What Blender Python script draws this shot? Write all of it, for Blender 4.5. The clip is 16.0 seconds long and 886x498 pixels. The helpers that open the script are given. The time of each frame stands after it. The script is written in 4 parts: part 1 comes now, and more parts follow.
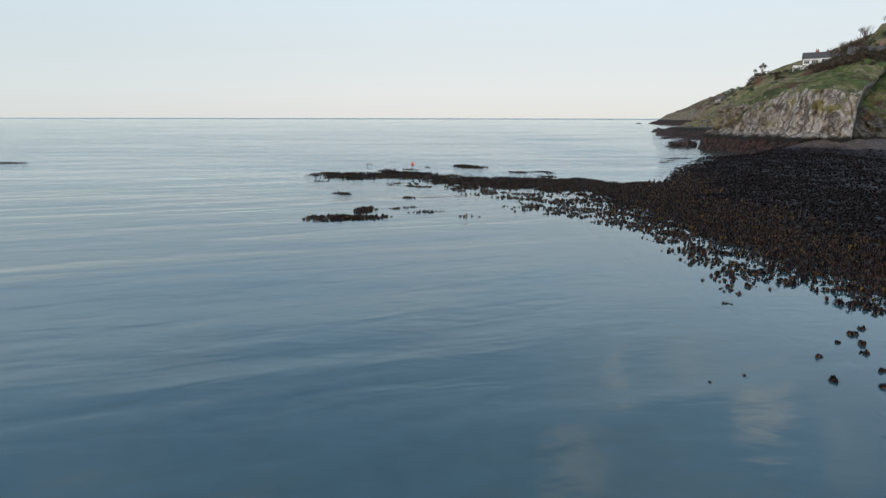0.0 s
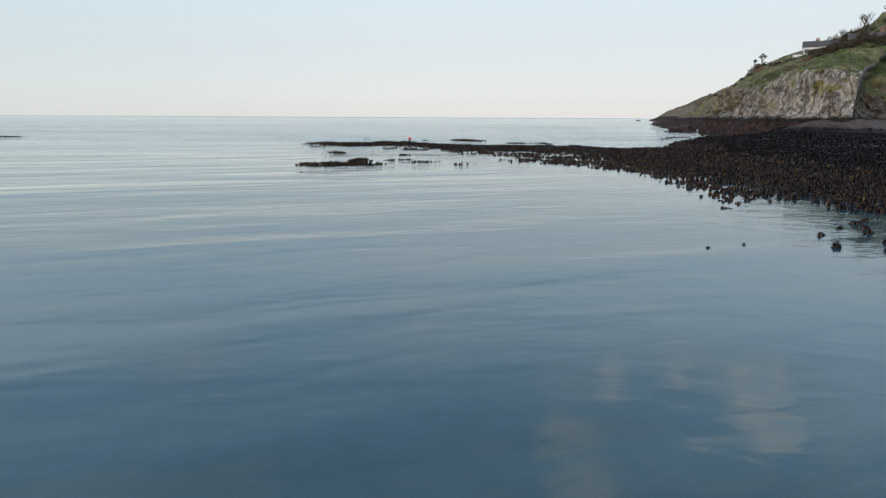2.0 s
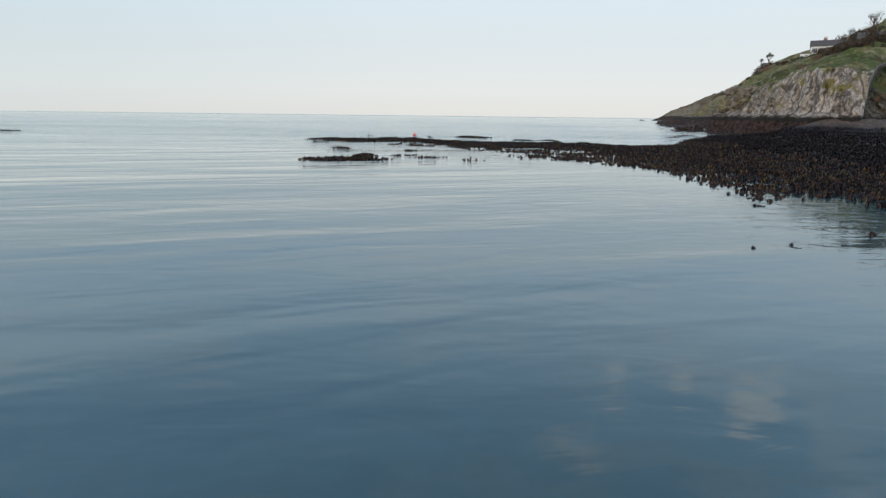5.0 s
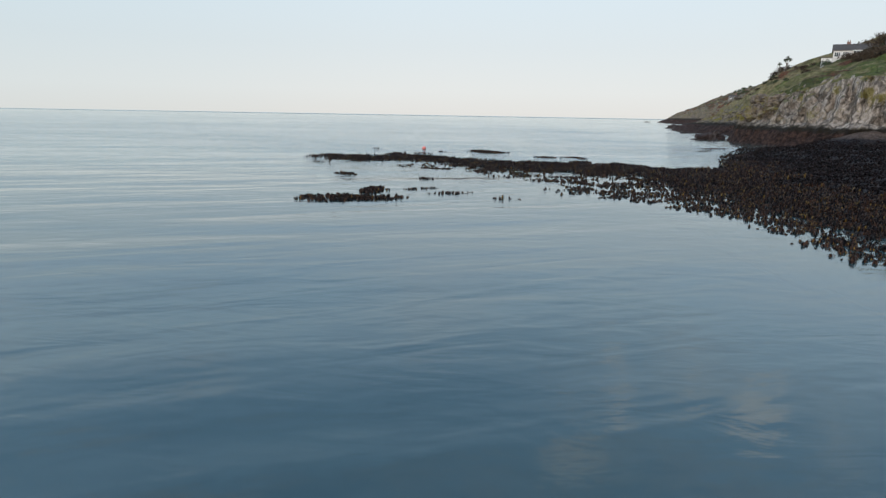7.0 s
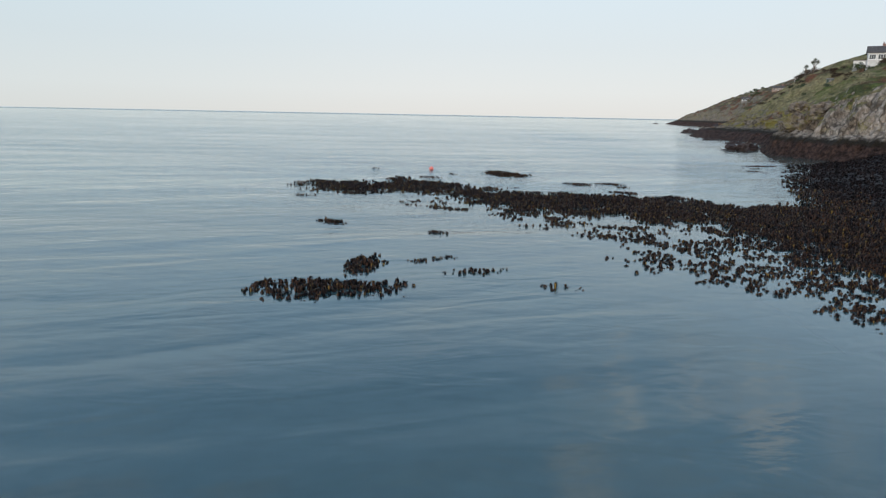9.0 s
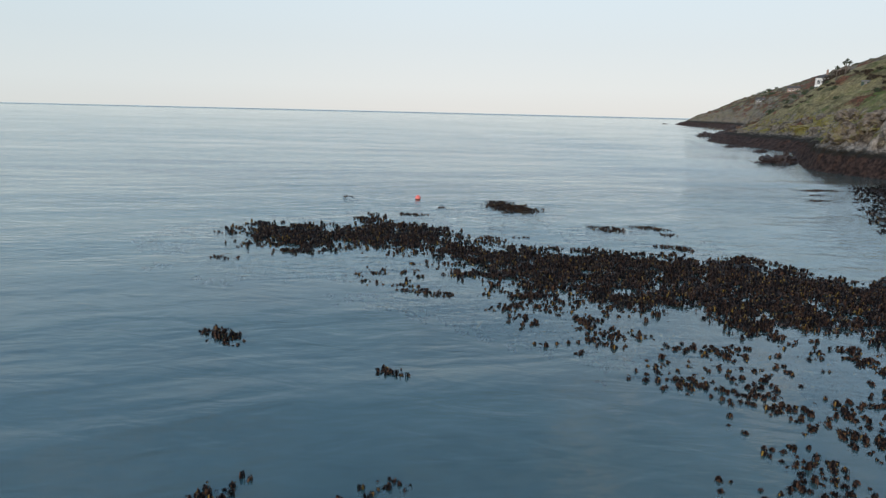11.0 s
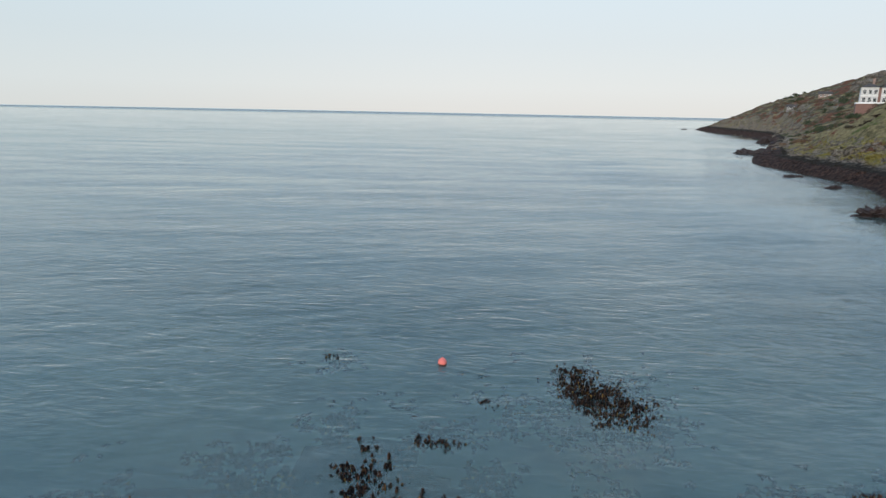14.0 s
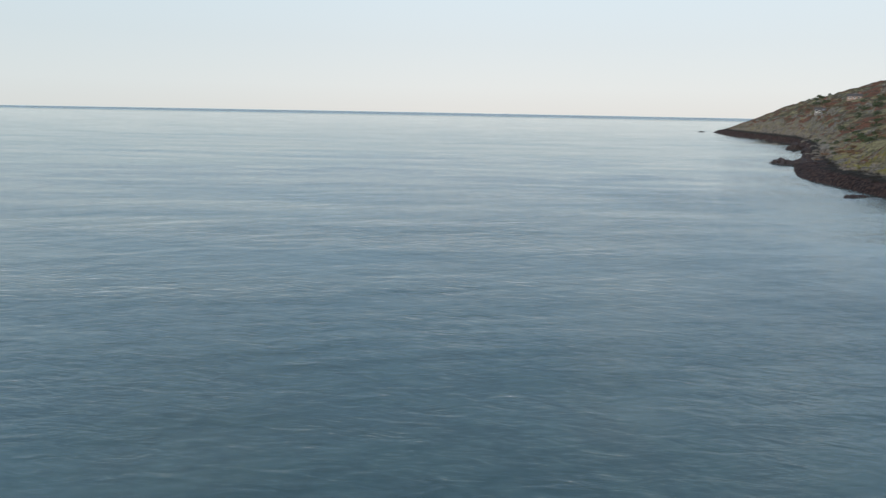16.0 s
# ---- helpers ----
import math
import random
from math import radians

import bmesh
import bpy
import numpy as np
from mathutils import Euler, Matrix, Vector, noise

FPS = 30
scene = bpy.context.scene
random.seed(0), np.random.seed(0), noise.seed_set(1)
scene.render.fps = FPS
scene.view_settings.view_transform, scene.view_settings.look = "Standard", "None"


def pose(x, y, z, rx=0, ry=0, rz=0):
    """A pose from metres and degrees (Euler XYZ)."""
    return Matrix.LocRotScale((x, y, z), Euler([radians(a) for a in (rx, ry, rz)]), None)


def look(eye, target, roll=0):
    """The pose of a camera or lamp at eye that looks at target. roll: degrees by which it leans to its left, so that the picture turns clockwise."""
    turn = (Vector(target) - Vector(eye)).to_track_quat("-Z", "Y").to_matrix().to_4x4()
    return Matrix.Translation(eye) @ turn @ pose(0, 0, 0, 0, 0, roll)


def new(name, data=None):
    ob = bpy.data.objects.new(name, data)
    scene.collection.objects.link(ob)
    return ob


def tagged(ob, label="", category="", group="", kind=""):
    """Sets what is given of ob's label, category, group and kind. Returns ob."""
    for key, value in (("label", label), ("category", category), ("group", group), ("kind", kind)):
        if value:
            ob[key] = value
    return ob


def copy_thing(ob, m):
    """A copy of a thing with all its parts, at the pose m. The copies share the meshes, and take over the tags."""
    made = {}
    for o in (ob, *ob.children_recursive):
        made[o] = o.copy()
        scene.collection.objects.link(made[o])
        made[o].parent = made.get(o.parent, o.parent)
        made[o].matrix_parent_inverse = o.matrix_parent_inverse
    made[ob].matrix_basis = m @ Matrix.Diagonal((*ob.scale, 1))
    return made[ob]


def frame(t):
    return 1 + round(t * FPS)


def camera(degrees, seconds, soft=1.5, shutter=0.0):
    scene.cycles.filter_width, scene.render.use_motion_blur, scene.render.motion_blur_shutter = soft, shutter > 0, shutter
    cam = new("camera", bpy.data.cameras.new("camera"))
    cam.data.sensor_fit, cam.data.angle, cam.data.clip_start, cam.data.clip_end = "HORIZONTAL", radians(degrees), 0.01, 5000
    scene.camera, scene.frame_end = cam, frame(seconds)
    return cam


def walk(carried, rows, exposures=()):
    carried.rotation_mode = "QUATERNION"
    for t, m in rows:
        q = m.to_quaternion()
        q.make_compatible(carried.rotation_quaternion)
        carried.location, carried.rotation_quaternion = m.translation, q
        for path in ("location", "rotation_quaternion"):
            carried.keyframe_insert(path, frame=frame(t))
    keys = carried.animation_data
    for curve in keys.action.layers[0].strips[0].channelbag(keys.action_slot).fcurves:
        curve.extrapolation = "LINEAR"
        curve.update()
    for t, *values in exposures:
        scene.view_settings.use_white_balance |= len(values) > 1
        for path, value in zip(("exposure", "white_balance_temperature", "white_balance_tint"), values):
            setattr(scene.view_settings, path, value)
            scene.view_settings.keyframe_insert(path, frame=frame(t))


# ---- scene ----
# Camera: seconds, x, y, z, heading to the left, tilt up, lean to the right (metres, degrees).
ROWS = [
    (0.0, 0.000, 0.000, 6.508, -0.001, -11.758, -0.097),
    (0.5, 0.002, 0.020, 5.204, -0.075, -11.715, -0.124),
    (1.0, 0.146, 0.000, 3.965, -0.067, -11.705, -0.173),
    (1.5, 0.290, -0.050, 3.440, -0.040, -11.750, -0.235),
    (2.0, 0.300, -0.080, 3.058, -0.055, -11.781, -0.300),
    (2.5, 0.246, -0.080, 2.844, -0.080, -11.800, -0.391),
    (3.0, 0.180, -0.090, 2.676, -0.070, -11.840, -0.485),
    (3.5, 0.157, -0.120, 2.560, -0.020, -11.890, -0.545),
    (4.0, 0.142, -0.060, 2.529, 0.031, -11.908, -0.570),
    (6.5, -0.984, 6.390, 3.831, 0.149, -11.930, -0.920),
    (7.0, -1.425, 8.750, 4.290, 0.200, -11.980, -0.985),
    (7.5, -1.850, 11.250, 4.730, 0.280, -12.004, -1.010),
    (8.0, -2.190, 13.950, 5.250, 0.369, -12.020, -1.010),
    (8.5, -2.372, 16.980, 5.691, 0.441, -12.020, -1.040),
    (11.0, -1.150, 34.900, 7.450, 0.922, -12.260, -1.370),
    (11.5, -1.400, 38.245, 8.700, 1.020, -12.300, -1.350),
    (12.0, -1.660, 41.700, 9.790, 1.230, -12.315, -1.270),
    (12.5, -1.960, 45.500, 10.800, 1.400, -12.322, -1.190),
    (13.0, -2.332, 49.500, 11.700, 1.538, -12.320, -1.160),
    (13.5, -2.800, 53.400, 12.560, 1.660, -12.312, -1.130),
    (14.0, -3.383, 57.150, 13.300, 1.790, -12.310, -1.130),
    (14.5, -4.080, 60.750, 14.150, 1.965, -12.318, -1.120),
    (15.0, -4.750, 64.850, 14.950, 2.146, -12.333, -1.120),
    (15.5, -5.180, 69.450, 15.450, 2.330, -12.345, -1.100),
    (16.0, -5.473, 74.400, 15.600, 2.520, -12.340, -1.070),
]


def aim(x, y, z, yaw, pitch, lean):
    a, p = radians(yaw), radians(pitch)
    way = Vector((-math.sin(a) * math.cos(p), math.cos(a) * math.cos(p), math.sin(p)))
    return look((x, y, z), Vector((x, y, z)) + way, -lean)


cam = camera(70.0, 16.0, soft=1.3)
walk(cam, [(t, aim(*row)) for t, *row in ROWS])

# ---- sky and light ----
SUN_UP, SUN_ROUND = radians(16.0), radians(215.0)
world = bpy.data.worlds.new("sky")
scene.world = world
world.use_nodes = True
wn, wl = world.node_tree.nodes, world.node_tree.links
wn.clear()


def wnode(kind, **values):
    n = wn.new(kind)
    for k, v in values.items():
        n.inputs[k].default_value = v
    return n


sky = wn.new("ShaderNodeTexSky")
sky.sky_type, sky.sun_disc, sky.sun_elevation, sky.sun_rotation = "NISHITA", False, SUN_UP, SUN_ROUND
sky.air_density, sky.dust_density, sky.ozone_density = 1.0, 1.5, 2.0
sky_gain = wn.new("ShaderNodeVectorMath")
sky_gain.operation = "SCALE"
sky_gain.inputs["Scale"].default_value = 0.075
wl.new(sky.outputs["Color"], sky_gain.inputs[0])
coord = wn.new("ShaderNodeTexCoord")
split = wn.new("ShaderNodeSeparateXYZ")
wl.new(coord.outputs["Generated"], split.inputs[0])
haze = wn.new("ShaderNodeValToRGB")
HAZE = [(0.0, (0.85, 0.84, 0.81)), (0.035, (0.85, 0.87, 0.865)), (0.10, (0.79, 0.852, 0.882)), (0.17, (0.765, 0.872, 0.935)),
        (0.27, (0.82, 1.06, 1.30)), (0.45, (0.59, 0.89, 1.27)), (0.70, (0.45, 0.72, 1.12)), (1.0, (0.36, 0.60, 0.98))]
while len(haze.color_ramp.elements) < len(HAZE):
    haze.color_ramp.elements.new(0.5)
for e, (p, c) in zip(haze.color_ramp.elements, HAZE):
    e.position, e.color = p, (*c, 1)
wl.new(split.outputs["Z"], haze.inputs[0])
veil = wn.new("ShaderNodeMix")
veil.data_type = "RGBA"
veil.inputs["Factor"].default_value = 0.9
wl.new(sky_gain.outputs[0], veil.inputs["A"])
wl.new(haze.outputs[0], veil.inputs["B"])
# thin high clouds
stretch = wn.new("ShaderNodeMapping")
stretch.inputs["Scale"].default_value = (1.6, 1.6, 5.0)
wl.new(coord.outputs["Generated"], stretch.inputs[0])
puff = wnode("ShaderNodeTexNoise", Scale=1.5, Detail=6.0, Roughness=0.6)
wl.new(stretch.outputs[0], puff.inputs["Vector"])
puff_ramp = wn.new("ShaderNodeMapRange")
puff_ramp.inputs["From Min"].default_value, puff_ramp.inputs["From Max"].default_value = 0.50, 0.68
wl.new(puff.outputs["Fac"], puff_ramp.inputs["Value"])
high = wn.new("ShaderNodeMapRange")
high.inputs["From Min"].default_value, high.inputs["From Max"].default_value = 0.15, 0.36
high.inputs["To Max"].default_value = 0.55
wl.new(split.outputs["Z"], high.inputs["Value"])
both = wn.new("ShaderNodeMath")
both.operation = "MULTIPLY"
wl.new(puff_ramp.outputs[0], both.inputs[0])
wl.new(high.outputs[0], both.inputs[1])
clouds = wn.new("ShaderNodeMix")
clouds.data_type = "RGBA"
clouds.inputs["B"].default_value = (1.15, 1.10, 1.06, 1)
wl.new(both.outputs[0], clouds.inputs["Factor"])
wl.new(veil.outputs["Result"], clouds.inputs["A"])


def wmath(op, a, b):
    n = wn.new("ShaderNodeMath")
    n.operation = op
    for value, socket in ((a, n.inputs[0]), (b, n.inputs[1])):
        if isinstance(value, bpy.types.NodeSocket):
            wl.new(value, socket)
        else:
            socket.default_value = value
    return n.outputs[0]


def wmix(fac, a, b, how="MIX"):
    n = wn.new("ShaderNodeMix")
    n.data_type, n.blend_type = "RGBA", how
    for value, socket in ((fac, n.inputs["Factor"]), (a, n.inputs["A"]), (b, n.inputs["B"])):
        if isinstance(value, bpy.types.NodeSocket):
            wl.new(value, socket)
        else:
            socket.default_value = value
    return n.outputs["Result"]


# ragged sunlit cumulus high over the bay: azimuth to the right, elevation, half-width and half-height in degrees, density
CUMULUS = [(29.0, 23.4, 2.6, 2.2, 0.5), (16.4, 22.8, 1.2, 1.7, 0.45), (35.0, 25.4, 2.4, 2.0, 0.22), (13.5, 30.0, 2.6, 2.0, 0.4), (22.5, 22.4, 1.2, 0.9, 0.4),
           (-34.0, 31.0, 6.0, 2.4, 0.25), (58.0, 27.0, 6.0, 3.0, 0.4), (-75.0, 30.0, 9.0, 4.0, 0.5), (120.0, 35.0, 12.0, 6.0, 0.6)]
rags = wnode("ShaderNodeTexNoise", Scale=26.0, Detail=7.0, Roughness=0.68)
wl.new(coord.outputs["Generated"], rags.inputs["Vector"])
sky_color = clouds.outputs["Result"]
for turn, rise, wide, tall, dense in CUMULUS:
    a, e = radians(turn), radians(rise)
    frame_of = wn.new("ShaderNodeMapping")
    frame_of.vector_type = "TEXTURE"
    frame_of.inputs["Location"].default_value = (math.sin(a) * math.cos(e), math.cos(a) * math.cos(e), math.sin(e))
    frame_of.inputs["Rotation"].default_value = (0, 0, -a)
    frame_of.inputs["Scale"].default_value = (math.tan(radians(wide)), 1.0, math.tan(radians(tall)))
    wl.new(coord.outputs["Generated"], frame_of.inputs[0])
    span = wn.new("ShaderNodeVectorMath")
    span.operation = "LENGTH"
    wl.new(frame_of.outputs[0], span.inputs[0])
    body = wmath("ADD", span.outputs["Value"], wmath("MULTIPLY", wmath("SUBTRACT", 0.5, rags.outputs["Fac"]), 4.2))
    edge = wn.new("ShaderNodeMapRange")
    edge.interpolation_type = "SMOOTHSTEP"
    for k, v in (("From Min", 0.25), ("From Max", 1.35), ("To Min", dense), ("To Max", 0.0)):
        edge.inputs[k].default_value = v
    wl.new(body, edge.inputs["Value"])
    sky_color = wmix(edge.outputs[0], sky_color, (1.85, 1.68, 1.48, 1))
# the sky pales from the open sea towards the land
pale_way = wn.new("ShaderNodeMapRange")
pale_way.interpolation_type = "SMOOTHSTEP"
pale_way.inputs["From Min"].default_value, pale_way.inputs["From Max"].default_value = -0.75, 0.05
pale_way.inputs["To Min"].default_value, pale_way.inputs["To Max"].default_value = 1.0, 0.0
wl.new(split.outputs["X"], pale_way.inputs["Value"])
sky_color = wmix(pale_way.outputs[0], sky_color, (0.885, 0.93, 0.945, 1), "MULTIPLY")
back = wnode("ShaderNodeBackground", Strength=1.0)
wl.new(sky_color, back.inputs["Color"])
world_out = wn.new("ShaderNodeOutputWorld")
wl.new(back.outputs[0], world_out.inputs[0])

sun_data = bpy.data.lights.new("sun", "SUN")
sun_data.energy, sun_data.angle, sun_data.color = 2.2, radians(14), (1.0, 0.88, 0.74)
sun = new("sun", sun_data)
sun.matrix_world = look((60 * math.sin(SUN_ROUND), 60 * math.cos(SUN_ROUND), 60 * math.tan(SUN_UP)), (0, 0, 0))


# ---- materials ----
class Nodes:
    """A material's nodes, made in a few words."""

    def __init__(self, name):
        self.mat = bpy.data.materials.new(name)
        self.mat.use_nodes = True
        self.n, self.l = self.mat.node_tree.nodes, self.mat.node_tree.links
        self.n.clear()
        self.out = self.n.new("ShaderNodeOutputMaterial")
        self.co = self.n.new("ShaderNodeTexCoord").outputs["Object"]

    def put(self, value, socket):
        if isinstance(value, bpy.types.NodeSocket):
            self.l.new(value, socket)
        elif isinstance(value, tuple) and len(value) == 3 and socket.type == "RGBA":
            socket.default_value = (*value, 1)
        else:
            socket.default_value = value

    def scaled(self, scale, turn=0.0):
        turned, m = self.n.new("ShaderNodeMapping"), self.n.new("ShaderNodeMapping")
        turned.inputs["Rotation"].default_value = (0, 0, radians(turn))
        m.inputs["Scale"].default_value = scale
        self.l.new(self.co, turned.inputs[0])
        self.l.new(turned.outputs[0], m.inputs[0])
        return m.outputs[0]

    def noise(self, scale, detail=4.0, rough=0.55, at=None, distort=0.0):
        n = self.n.new("ShaderNodeTexNoise")
        n.inputs["Scale"].default_value, n.inputs["Detail"].default_value = scale, detail
        n.inputs["Roughness"].default_value, n.inputs["Distortion"].default_value = rough, distort
        self.l.new(at or self.co, n.inputs["Vector"])
        return n.outputs["Fac"]

    def cells(self, scale, at=None, feature="DISTANCE_TO_EDGE", out="Distance"):
        n = self.n.new("ShaderNodeTexVoronoi")
        n.feature = feature
        n.inputs["Scale"].default_value = scale
        self.l.new(at or self.co, n.inputs["Vector"])
        return n.outputs[out]

    def span(self, value, a, b, lo=0.0, hi=1.0, smooth=True):
        n = self.n.new("ShaderNodeMapRange")
        n.interpolation_type = "SMOOTHSTEP" if smooth else "LINEAR"
        self.put(value, n.inputs["Value"])
        for k, v in (("From Min", a), ("From Max", b), ("To Min", lo), ("To Max", hi)):
            n.inputs[k].default_value = v
        return n.outputs[0]

    def math(self, op, a, b=0.0):
        n = self.n.new("ShaderNodeMath")
        n.operation = op
        self.put(a, n.inputs[0]), self.put(b, n.inputs[1])
        return n.outputs[0]

    def mix(self, fac, a, b, how="MIX"):
        n = self.n.new("ShaderNodeMix")
        n.data_type, n.blend_type = "RGBA", how
        self.put(fac, n.inputs["Factor"]), self.put(a, n.inputs["A"]), self.put(b, n.inputs["B"])
        return n.outputs["Result"]

    def attribute(self, name):
        n = self.n.new("ShaderNodeAttribute")
        n.attribute_name = name
        return n.outputs["Fac"]

    def bump(self, height, strength, distance, normal=None):
        n = self.n.new("ShaderNodeBump")
        self.put(strength, n.inputs["Strength"])
        n.inputs["Distance"].default_value = distance
        self.l.new(height, n.inputs["Height"])
        if normal:
            self.l.new(normal, n.inputs["Normal"])
        return n.outputs[0]

    def surface(self, color, rough=0.7, normal=None, **more):
        b = self.n.new("ShaderNodeBsdfPrincipled")
        self.put(color, b.inputs["Base Color"]), self.put(rough, b.inputs["Roughness"])
        if normal:
            self.l.new(normal, b.inputs["Normal"])
        for k, v in more.items():
            self.put(v, b.inputs[k.replace("_", " ")])
        self.l.new(b.outputs[0], self.out.inputs[0])
        return self.mat


def make_water():
    m = Nodes("sea_water")
    split = m.n.new("ShaderNodeSeparateXYZ")
    m.l.new(m.co, split.inputs[0])
    far = m.span(split.outputs["Y"], 60.0, 500.0)
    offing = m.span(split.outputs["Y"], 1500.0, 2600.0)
    heave = m.noise(1.0, 2.0, 0.5, m.scaled((0.028, 0.075, 1), -14), 0.8)
    swell = m.noise(1.0, 1.2, 0.5, m.scaled((0.06, 0.24, 1), -19), 0.6)
    ripple = m.noise(1.0, 2.0, 0.5, m.scaled((0.24, 0.85, 1), -19), 0.6)
    cross = m.noise(1.0, 3.0, 0.55, m.scaled((0.42, 1.0, 1), 4), 1.2)
    fine = m.noise(1.0, 3.0, 0.6, m.scaled((1.2, 2.6, 1), -6), 0.9)
    chop = m.noise(1.0, 3.0, 0.6, m.scaled((0.10, 0.36, 1), -4), 0.9)
    slick = m.span(m.noise(1.0, 3.0, 0.6, m.scaled((0.010, 0.030, 1), -8), 0.6), 0.38, 0.64)
    bands = m.span(m.noise(1.0, 4.0, 0.6, m.scaled((0.003, 0.016, 1), -5), 0.4), 0.38, 0.62)
    wind = m.math("ADD", m.math("MULTIPLY", slick, 0.6), m.math("MULTIPLY", bands, 0.5))
    breeze = m.math("MULTIPLY", m.span(split.outputs["Y"], 36.0, 95.0, 0.18, 1.0), m.span(wind, 0, 1.1, 0.45, 1.35, False))
    calm = m.math("MULTIPLY", m.span(split.outputs["Y"], 95.0, 420.0, 1.0, 0.40), m.span(offing, 0, 1, 1, 0, False))
    breeze = m.math("MULTIPLY", breeze, calm)
    lee = m.math("SUBTRACT", 1.0, m.math("MULTIPLY", m.span(split.outputs["X"], 1.0, 12.0, 0.0, 0.85), m.span(split.outputs["Y"], 45.0, 75.0, 1.0, 0.0)))
    calm = m.math("MULTIPLY", calm, lee)
    n = m.bump(heave, calm, 0.26)
    n = m.bump(swell, calm, 0.13, n)
    n = m.bump(chop, m.math("MULTIPLY", wind, m.span(split.outputs["Y"], 60.0, 200.0, 0.0, 1.0)), 0.09, n)
    n = m.bump(ripple, m.math("MULTIPLY", calm, m.span(wind, 0, 1, 0.55, 1.0, False)), 0.048, n)
    n = m.bump(cross, breeze, 0.105, n)
    n = m.bump(fine, breeze, 0.034, n)
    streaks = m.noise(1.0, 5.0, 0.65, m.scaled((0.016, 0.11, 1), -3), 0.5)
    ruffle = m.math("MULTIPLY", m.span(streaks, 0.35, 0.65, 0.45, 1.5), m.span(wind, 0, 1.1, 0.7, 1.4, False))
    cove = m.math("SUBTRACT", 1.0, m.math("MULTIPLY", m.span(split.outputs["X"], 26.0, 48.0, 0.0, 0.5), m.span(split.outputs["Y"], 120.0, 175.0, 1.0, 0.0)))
    # Far water normals tip towards the camera, so they mirror higher, bluer sky
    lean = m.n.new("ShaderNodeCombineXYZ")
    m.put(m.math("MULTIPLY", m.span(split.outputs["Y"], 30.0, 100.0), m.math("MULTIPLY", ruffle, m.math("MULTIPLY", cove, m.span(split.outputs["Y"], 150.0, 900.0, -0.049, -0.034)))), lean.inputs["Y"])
    # Beside the headland they also tip left, mirroring sky instead of land
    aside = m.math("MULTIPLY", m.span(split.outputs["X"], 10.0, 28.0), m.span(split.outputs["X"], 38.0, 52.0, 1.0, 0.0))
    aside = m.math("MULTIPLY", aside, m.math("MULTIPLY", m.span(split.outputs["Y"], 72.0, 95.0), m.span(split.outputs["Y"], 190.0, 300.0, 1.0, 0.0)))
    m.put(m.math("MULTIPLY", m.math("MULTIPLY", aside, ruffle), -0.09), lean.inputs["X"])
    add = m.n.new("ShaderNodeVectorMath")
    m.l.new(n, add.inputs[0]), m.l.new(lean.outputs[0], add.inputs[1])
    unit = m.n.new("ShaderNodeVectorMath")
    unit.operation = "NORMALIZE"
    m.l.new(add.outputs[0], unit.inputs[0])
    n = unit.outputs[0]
    body_tone = m.noise(0.03, 4.0, 0.6)
    body = m.mix(m.span(body_tone, 0.35, 0.68), (0.041, 0.091, 0.104), (0.062, 0.112, 0.114))
    silty = m.mix(m.span(body_tone, 0.35, 0.68), (0.130, 0.212, 0.208), (0.192, 0.268, 0.240))
    body = m.mix(m.span(split.outputs["Y"], 50.0, 70.0), body, silty)
    body = m.mix(m.span(split.outputs["Y"], 82.0, 102.0), body, m.mix(m.span(body_tone, 0.35, 0.68), (0.095, 0.150, 0.142), (0.130, 0.185, 0.168)))
    # Horizon band's dimmer reflection painted as a darker blue body colour
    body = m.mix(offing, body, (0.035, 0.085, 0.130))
    diffuse = m.n.new("ShaderNodeBsdfDiffuse")
    m.l.new(body, diffuse.inputs[0])
    clear = m.n.new("ShaderNodeBsdfTransparent")
    clear.inputs[0].default_value = (0.62, 0.82, 0.80, 1)
    deep = m.n.new("ShaderNodeMixShader")
    m.put(m.span(split.outputs["Y"], 48.0, 60.0, 0.36, 0.62), deep.inputs[0])
    m.l.new(diffuse.outputs[0], deep.inputs[1]), m.l.new(clear.outputs[0], deep.inputs[2])
    gloss = m.n.new("ShaderNodeBsdfGlossy")
    gloss.inputs["Color"].default_value = (0.98, 1.0, 0.99, 1)
    m.put(m.math("ADD", m.span(far, 0, 1, 0.03, 0.035, False), m.math("MULTIPLY", offing, 0.25)), gloss.inputs["Roughness"])
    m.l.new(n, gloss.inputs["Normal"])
    fresnel = m.n.new("ShaderNodeFresnel")
    # Index rises with distance to brighten the far reflection
    m.put(m.span(split.outputs["Y"], 40.0, 140.0, 1.36, 1.50), fresnel.inputs[0])
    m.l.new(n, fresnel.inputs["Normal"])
    top = m.n.new("ShaderNodeMixShader")
    # Mirror strength cut far out, to darken the same horizon band
    m.l.new(m.math("MULTIPLY", fresnel.outputs[0], m.span(offing, 0, 1, 1.0, 0.45, False)), top.inputs[0])
    m.l.new(deep.outputs[0], top.inputs[1]), m.l.new(gloss.outputs[0], top.inputs[2])
    m.l.new(top.outputs[0], m.out.inputs[0])
    return m.mat


def make_seabed():
    m = Nodes("seabed_silt")
    c = m.mix(m.span(m.noise(0.25, 5.0), 0.35, 0.7), (0.10, 0.130, 0.110), (0.21, 0.235, 0.185))
    return m.surface(c, 0.9)


